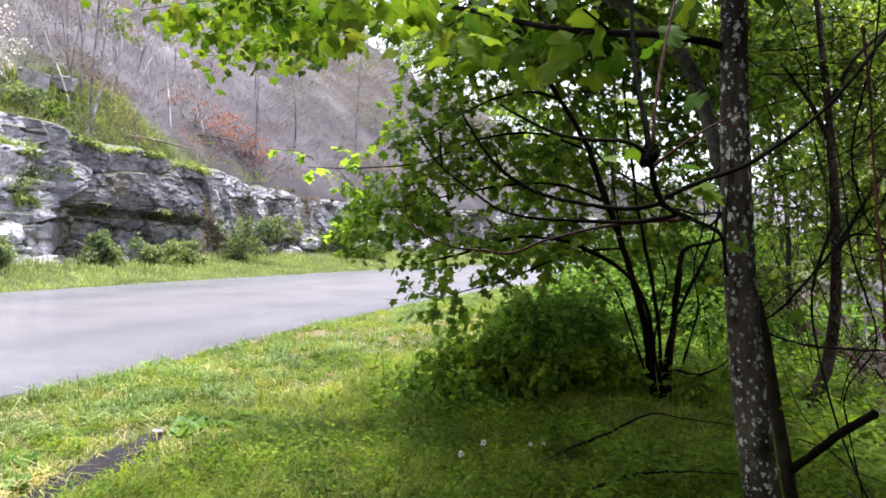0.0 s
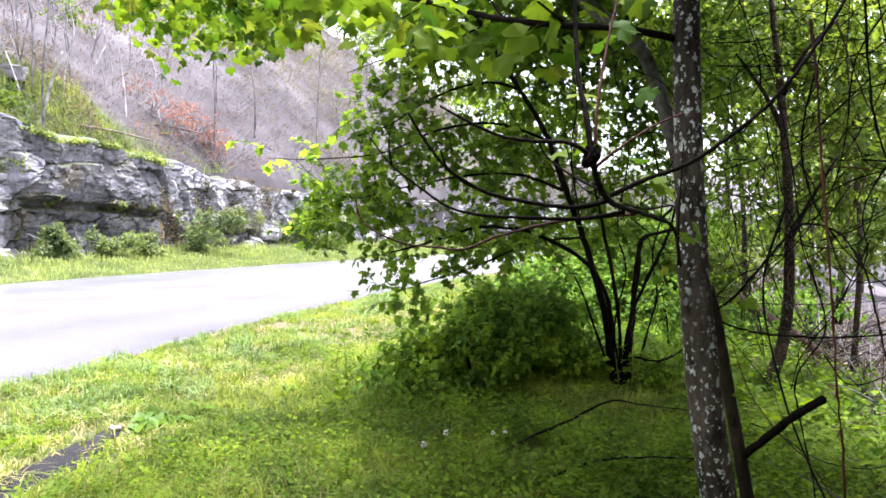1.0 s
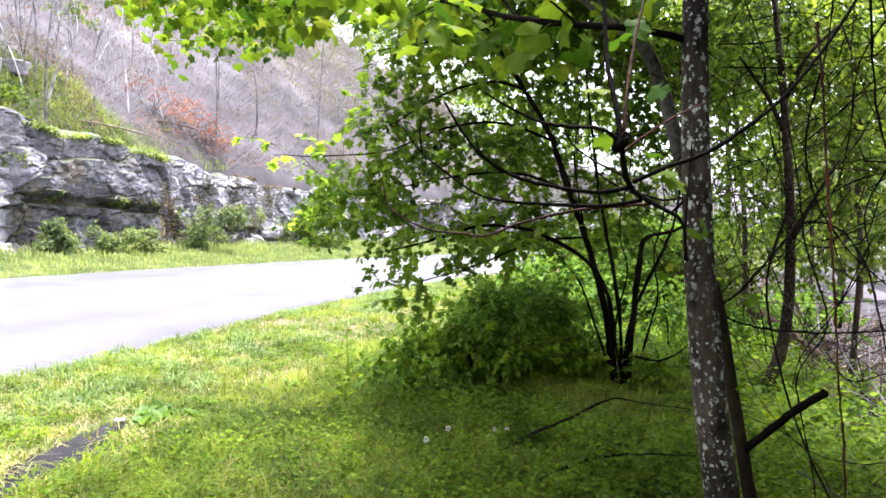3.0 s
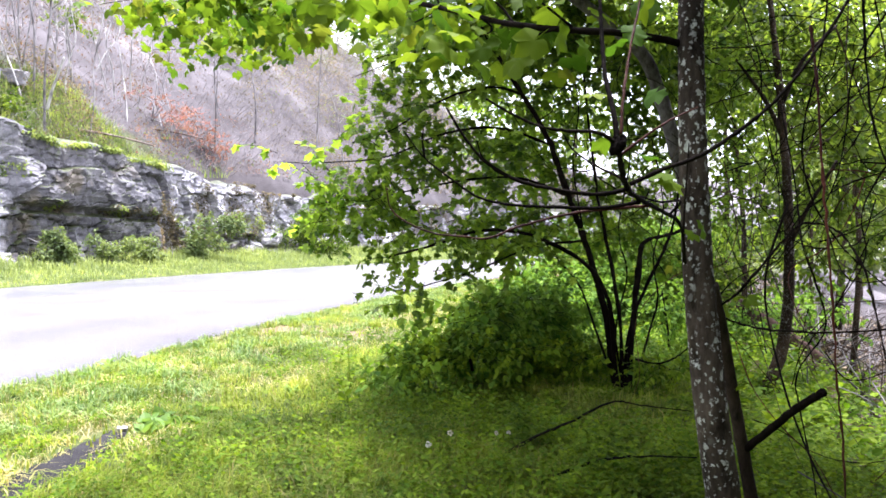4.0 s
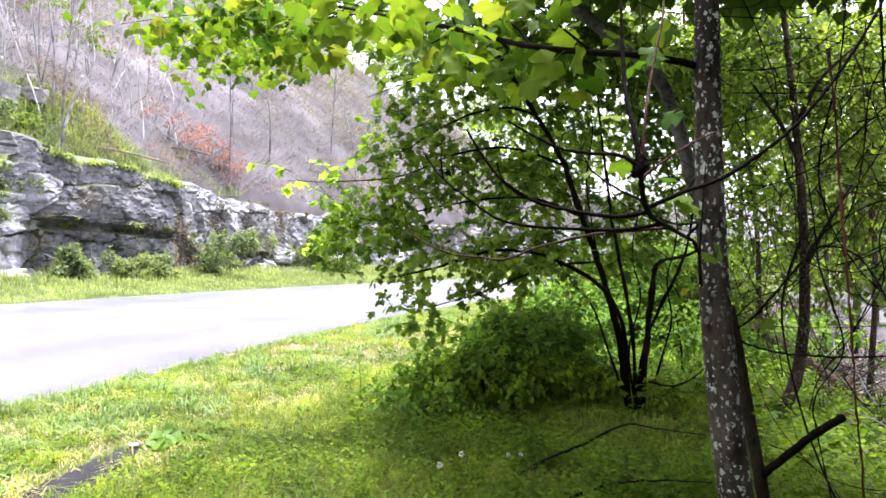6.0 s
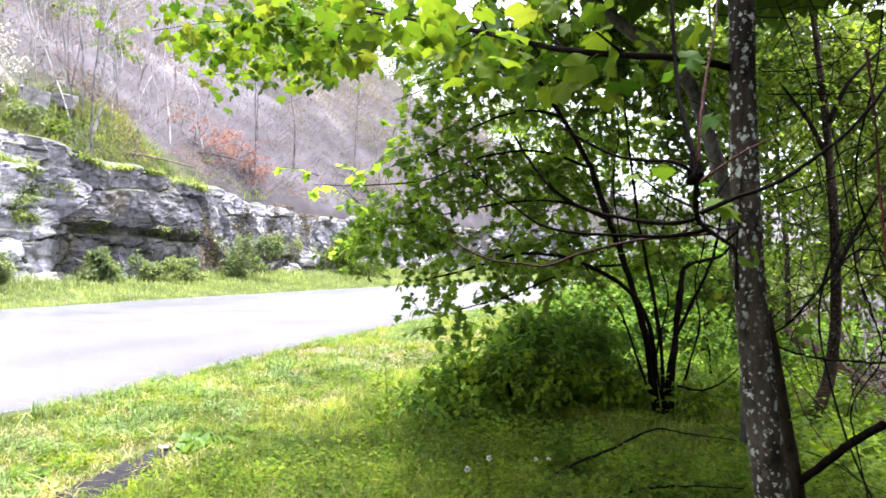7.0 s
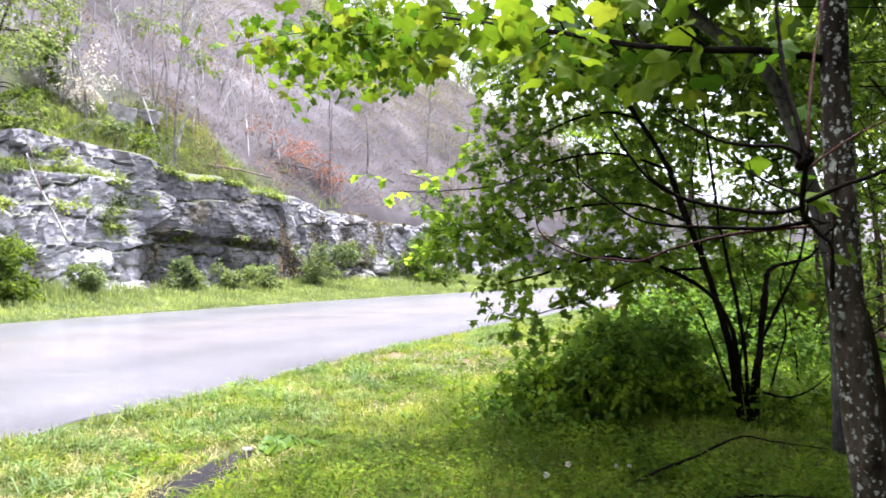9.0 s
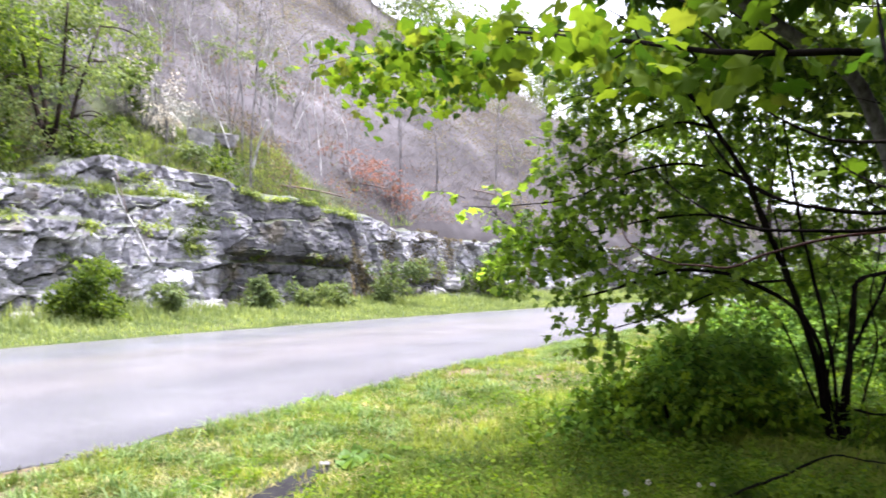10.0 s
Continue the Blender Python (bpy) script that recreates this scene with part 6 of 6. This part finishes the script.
def build_grass():
    rng = np.random.default_rng(50)
    n = 300000
    x, y, r, o = field(rng, n, 2.0, 26, 1.2)
    ok = (o < near_edge(road_so(x, y)[0]) + 0.05 - 0.2 * rng.random(n) ** 0.5 + 0.06 * soft_noise(x, y, 0.3, 27)) & (o > -6.6 + 0.5 * soft_noise(x, y, 0.8, 19)) & ~(on_strip(x, y, 0.10) & (rng.random(n) < 0.93))
    clump = soft_noise(x, y, 0.35, 21) + 0.7 * soft_noise(x, y, 1.1, 22)
    ok &= rng.random(n) < np.clip(0.62 + 0.5 * clump, 0.10, 1) * (1 - 0.85 * bare_soil(x, y))
    x, y, o, r, clump = x[ok], y[ok], o[ok], r[ok], clump[ok]
    tall = np.interp(o, [-9, -5, -3, -1, 0], [0.09, 0.08, 0.10, 0.075, 0.06])
    h = tall * (0.5 + 0.8 * rng.random(len(x))) * (1 + 0.35 * clump)
    w = np.interp(r, [2, 6, 25], [0.0045, 0.0065, 0.018]) * (0.7 + 0.6 * rng.random(len(x)))
    bare = 0.6 * soft_noise(x, y, 0.55, 23) + 0.6 * soft_noise(x, y, 1.4, 24) + np.interp(o, [-6, -3.2, -2.3, -1.4, -0.2], [-1.2, -0.7, 0.35, 0.62, 0.4])
    dry = rng.random(len(x)) < np.clip(0.42 + 1.6 * bare, 0.0, 0.95)
    tufts("grass", "short wet green grass on the near roadside", x[~dry], y[~dry], h[~dry], w[~dry], M_GRASS, 51, 1.3)
    tufts("dry_grass", "yellowed dry grass near the road edge", x[dry], y[dry], h[dry] * 0.75, w[dry], M_STRAW, 52, 1.8)
    for label, count, lo, mat, seed, size in (("loose tussocks of longer grass on the near roadside", 900, 4.6, M_GRASS, 56, (0.06, 0.13)), ("coarse blue-green grass tufts along the road edge", 330, 1.5, M_COARSE, 57, (0.07, 0.16))):
        per = 40
        cs = rng.uniform(-3, 16, count)
        co = near_edge(cs) - 0.19 - lo * rng.random(count) ** 1.3
        s, o2 = np.repeat(cs, per) + rng.normal(size=count * per) * 0.045, np.repeat(co, per) + rng.normal(size=count * per) * 0.045
        x2, y2 = road_xy(s, np.minimum(o2, near_edge(s) + 0.02))
        far = ~on_strip(x2, y2, 0.19)
        tall = np.repeat(rng.uniform(*size, count), per) * (0.6 + 0.6 * rng.random(count * per))
        wide = (0.005 if mat is M_GRASS else 0.007) + 0.006 * rng.random(count * per)
        tufts("tussock_grass", label, x2[far], y2[far], tall[far], wide[far], mat, seed, 1.5)
    n = 60000
    s, o = rng.uniform(-20, 45, n), rng.uniform(-6.5, -0.1, n)
    x2, y2 = road_xy(s, o)
    keep = (rng.random(n) > bare_soil(x2, y2)) & (o < near_edge(s) - 0.05)
    x2, y2, n = x2[keep], y2[keep], int(keep.sum())
    tufts("grass", "short green grass along the near roadside", x2, y2, 0.06 * (0.6 + 0.8 * rng.random(n)), 0.012 + 0.008 * rng.random(n), M_GRASS, 55)
    n = 88000
    x2, y2 = rng.uniform(-6, 6, n), rng.uniform(-6, 4.6, n)
    o = road_so(x2, y2)[1]
    front = (np.hypot(x2, y2) > 2.0) & (np.abs(np.degrees(np.arctan2(x2, y2)) + 6) < 44)
    ok = (o < near_edge(road_so(x2, y2)[0]) - 0.03) & (o > -6.6) & ~front & ~(on_strip(x2, y2, 0.12) & (rng.random(n) < 0.95))
    x2, y2 = x2[ok], y2[ok]
    tufts("grass", "short green grass round the maple", x2, y2, 0.07 * (0.5 + 0.8 * rng.random(len(x2))), 0.008 + 0.006 * rng.random(len(x2)), M_GRASS, 65, 1.2)
    wx, wy = x2[::6], y2[::6]
    plants("weeds", "low broad-leaved weeds round the maple", wx, wy, 0.07 * (0.3 + rng.random(len(wx))), 0.04 * rng.uniform(0.7, 1.3, len(wx)), 6, M_WEED, 66, (ROUND_V, ROUND_F))
    # clover and low weeds in the lawn, then lusher plants towards the slope
    n = 70000
    x, y, r, o = field(rng, n, 2.0, 15, 1.15)
    patch = 0.7 * soft_noise(x, y, 0.4, 31) + 0.8 * soft_noise(x, y, 1.3, 32)
    ok = (o < -0.25) & (o > -6.7 + 0.5 * soft_noise(x, y, 0.8, 19)) & (rng.random(n) < np.clip(np.interp(o, [-5, -3.2, -2.2, -1.0, 0], [0.95, 0.75, 0.36, 0.12, 0.04]) + 0.55 * patch, 0.03, 1)) & ~on_strip(x, y, 0.13)
    x, y, o, r, patch = x[ok], y[ok], o[ok], r[ok], patch[ok]
    hgt = np.interp(o, [-9, -5.5, -4.0, -2.8, -1.5, 0], [0.12, 0.11, 0.11, 0.075, 0.05, 0.035]) * (0.3 + 0.9 * rng.random(len(x))) * np.clip(1 + np.interp(o, [-4, -2], [1.3, 0.4]) * patch, 0.2, 2.2) * np.interp(np.hypot(x - 1.35, y - 5.9), [0.5, 1.3], [0.45, 1.0])
    size = np.clip(1 + 0.35 * soft_noise(x, y, 0.8, 35), 0.5, 1.6) * np.interp(o, [-8, -4.5, -3, 0], [0.062, 0.048, 0.028, 0.022]) * np.interp(r, [2, 5, 16], [0.55, 0.85, 1.7]) * rng.uniform(0.5, 1.5, len(x))
    lush = (o < -3.2) & (rng.random(len(x)) < 0.62)
    plants("weeds", "low broad-leaved weeds and clover among the grass", x[~lush], y[~lush], hgt[~lush], size[~lush] * 0.75, 10, M_WEED, 58, (LEAF_V, LEAF_F))
    few = lush & (rng.random(len(x)) < 0.38)
    plants("weeds", "round-leaved ground cover in the shade of the trees", x[few], y[few], hgt[few] * 1.1, size[few] * 0.8, 9, M_WEED, 67, (ROUND_V, ROUND_F))
    n = 60000
    x2, y2, r2, o = field(rng, n, 2.0, 6, 1.0)
    ok = (o < -2.4) & (o > -5.2) & (rng.random(n) < np.clip(0.5 + 0.6 * soft_noise(x2, y2, 0.5, 36), 0.1, 1)) & ~on_strip(x2, y2, 0.12)
    x2, y2 = x2[ok], y2[ok]
    tufts("grass", "fresh green grass between the weeds under the trees", x2, y2, 0.13 * (0.5 + 0.8 * rng.random(len(x2))), 0.005 + 0.004 * rng.random(len(x2)), M_GRASS, 66, 1.2)
    sx, sy = rng.uniform(1.5, 4.4, 700), rng.uniform(3.6, 9.5, 700)
    thick = (sx > 0.36 * sy) & (soft_noise(sx, sy, 0.9, 68) > -0.35) & (np.hypot(sx - 2.5, sy - 6.2) > 0.55)
    sx, sy = sx[thick], sy[thick]
    plants("tall_weeds", "fresh green leafy plants at the edge of the slope", sx, sy, rng.uniform(0.14, 0.42, len(sx)), 0.062 * rng.uniform(0.6, 1.4, len(sx)), 11, M_WEED, 69, (ROUND_V, ROUND_F))
    n = 9000
    x, y, r, o = field(rng, n, 2.2, 9, 1.0)
    patch = soft_noise(x, y, 0.6, 33) + 0.6 * soft_noise(x, y, 1.7, 34)
    ok = (o < -1.6) & (o > -6.8) & (rng.random(n) < np.clip(np.interp(o, [-5, -3, -1.6], [0.55, 0.35, 0.05]) + 0.5 * patch, 0, 1)) & ~on_strip(x, y, 0.2)
    x, y, o = x[ok], y[ok], o[ok]
    hgt = np.interp(o, [-8, -5, -3.8, -3, -1.6], [0.14, 0.20, 0.23, 0.18, 0.09]) * (0.5 + 0.7 * rng.random(len(x))) * np.interp(np.hypot(x - 1.35, y - 5.9), [0.6, 1.4], [0.35, 1.0])
    plants("tall_weeds", "taller leafy green weeds in the shade of the shrub", x, y, hgt, 0.046 * np.interp(np.hypot(x, y), [2.5, 6], [0.62, 1.0]) * rng.uniform(0.7, 1.3, len(x)), 9, M_WEED, 59, (LEAF_V, LEAF_F))
    # small pale stones along the crumbling road edge
    n = 1500
    s, o = rng.uniform(-4, 22, n), rng.normal(size=n) * 0.07 - 0.06
    o = o + near_edge(s)
    x, y = road_xy(s, o)
    k = 0.006 + 0.014 * rng.random(n) ** 2
    corner = np.array([(1, 0, 0), (0, 1, 0), (-1, 0, 0), (0, -1, 0), (0, 0, 0.7), (0, 0, -0.7)])
    face = np.array([(0, 1, 4), (1, 2, 4), (2, 3, 4), (3, 0, 4), (1, 0, 5), (2, 1, 5), (3, 2, 5), (0, 3, 5)])
    V = np.stack([x, y, np.maximum(ground_z(x, y), np.where(o > near_edge(s), 0.012, -0.1)) + 0.004], -1)[:, None, :] + corner[None] * k[:, None, None] * rng.uniform(0.6, 1.3, (n, 6, 3))
    F = face[None] + (np.arange(n) * 6)[:, None, None]
    thing("gravel", "small pale stones along the road edge", "gravel", "", "stuff", fast_mesh("gravel", V.reshape(-1, 3), F.reshape(-1, 3), M_HAZE_ROCK))
    # far verge and the ledges above the cliff
    n = 60000
    s, o = rng.uniform(-8, 75, n), rng.uniform(8.25, 12.4, n)
    x, y = road_xy(s, o)
    h = np.interp(o, [8.2, 10, 12], [0.08, 0.16, 0.38]) * (0.6 + 0.8 * rng.random(n)) * (1 + 0.4 * soft_noise(x, y, 1.2, 41))
    tufts("verge_grass", "tall pale green grass on the far verge", x, y, h, 0.022 + 0.01 * rng.random(n), M_VERGE, 53)
    n = 120000
    s, o = rng.uniform(-4, 22, n), 12.75 + 4.3 * rng.random(n) ** 1.2
    x, y = road_xy(s, o)
    keep = rng.random(n) < np.clip(0.62 + 0.6 * soft_noise(x, y, 2.0, 43) - np.where((s > 11.5) & (s < 18), 0.04, 0.18) * (o - 13) - np.clip((s - 17.5) / 2.5, 0, 1) * 0.9, 0, 1)
    x, y = x[keep], y[keep]
    tufts("ledge_grass", "green grass growing on top of the rock cut", x, y, 0.42 * (0.3 + rng.random(len(x)) ** 1.5) * (1 + 0.5 * soft_noise(x, y, 0.6, 44)), 0.026 + 0.01 * rng.random(len(x)), M_LEDGE, 54, 0.7, 3.72)


build_grass()


def weed_plant(place, size, leaves, seed):
    rng = np.random.default_rng(seed)
    x, y = place
    z = float(ground_z(x, y))
    t = thing("weed_plant", "broad-leaved green weed rosette in the grass", "weed", "weed rosettes in the grass")
    for k in range(leaves):
        az = k * 2.4 + rng.normal() * 0.3
        q = np.array([[x, y, z + 0.01 + 0.02 * k / leaves]])
        d = np.array([[math.cos(az), math.sin(az), rng.uniform(0.35, 1.5)]])
        part("leaf", scatter("leaf", q, d, np.array([size * rng.uniform(0.6, 1.1)]), M_ROSETTE, rng, (ROUND_V, ROUND_F)), t)


for k, (x, y) in enumerate(((-1.72, 4.72), (-1.66, 4.86), (-1.80, 4.98), (-1.60, 4.95), (-1.78, 5.2), (-1.56, 5.35), (-1.70, 4.95), (-1.50, 5.0), (-2.1, 3.75), (-2.0, 8.3), (-1.8, 8.5), (-2.9, 6.6), (-2.5, 6.9), (-3.0, 7.3), (-1.1, 6.0), (-0.8, 7.4), (-2.3, 4.2), (-1.65, 3.6))):
    weed_plant((x, y), 0.105 if k < 8 else 0.09, 10, 400 + k)
dead = thing("dead_leaf_pile", "small heap of tan dead leaves on the verge", "leaves", "", "stuff")
rng0 = np.random.default_rng(61)
pp = np.array([-0.70, 11.4, 0.04]) + rng0.normal(size=(40, 3)) * (0.16, 0.22, 0.02)
part("leaves", scatter("leaves", pp, rng0.normal(size=(40, 3)), 0.05 + 0.03 * rng0.random(40), M_LITTER, rng0), dead)


def tall_weed(x, y, height, seed):
    """An upright weed: one stalk with pairs of narrow leaves."""
    rng = np.random.default_rng(seed)
    z = float(ground_z(x, y))
    t = thing("tall_weed", "upright leafy green weed at the edge of the shade", "weed", "upright weeds by the bush")
    lean = rng.normal(size=2) * 0.06
    tube("stalk", [(x, y, z - 0.02), (x + lean[0] * 0.4, y + lean[1] * 0.4, z + height * 0.5), (x + lean[0], y + lean[1], z + height)], 0.004, 0.002, M_WEED, t, 5, 4)
    for k in range(12):
        f = 0.25 + 0.75 * k / 11
        q = np.array([[x + lean[0] * f, y + lean[1] * f, z + height * f]])
        az = k * 1.9 + rng.normal() * 0.3
        part("leaf", scatter("leaf", q, np.array([[math.cos(az), math.sin(az), rng.uniform(0.1, 0.9)]]), np.array([0.085 * (1.2 - 0.6 * f)]), M_WEED, rng), t)


for k, (x, y, h) in enumerate(((-0.69, 6.2, 0.42), (-0.55, 6.0, 0.34), (-0.42, 6.35, 0.38), (-0.84, 6.6, 0.30), (-0.3, 5.8, 0.28), (-0.62, 5.6, 0.24), (-0.2, 5.3, 0.22))):
    tall_weed(x, y, h, 1800 + k)


def clover_head(x, y, height, size, seed):
    """A white clover flower on its stalk."""
    rng = np.random.default_rng(seed)
    z = float(ground_z(x, y))
    t = thing("clover_flower", "small white clover flower in the shaded grass", "flower", "clover flowers in the grass")
    top = np.array([x + rng.normal() * 0.02, y + rng.normal() * 0.02, z + height])
    tube("stalk", [(x, y, z), ((x + top[0]) / 2, (y + top[1]) / 2 + 0.005, z + height * 0.55), top], 0.0016, 0.0012, M_WEED, t, 4, 3)
    n = 46
    d = rng.normal(size=(n, 3))
    d /= np.linalg.norm(d, axis=1)[:, None]
    part("petals", scatter("petals", top + d * size * 0.35, d, np.full(n, size * 0.75), M_BLOSSOM, rng), t)


for k, (x, y) in enumerate(((0.02, 4.35), (0.34, 4.28), (-0.06, 4.02), (0.30, 4.36))):
    clover_head(x, y, 0.13 + 0.02 * (k % 3), 0.013 if k % 2 else 0.017, 1700 + k)
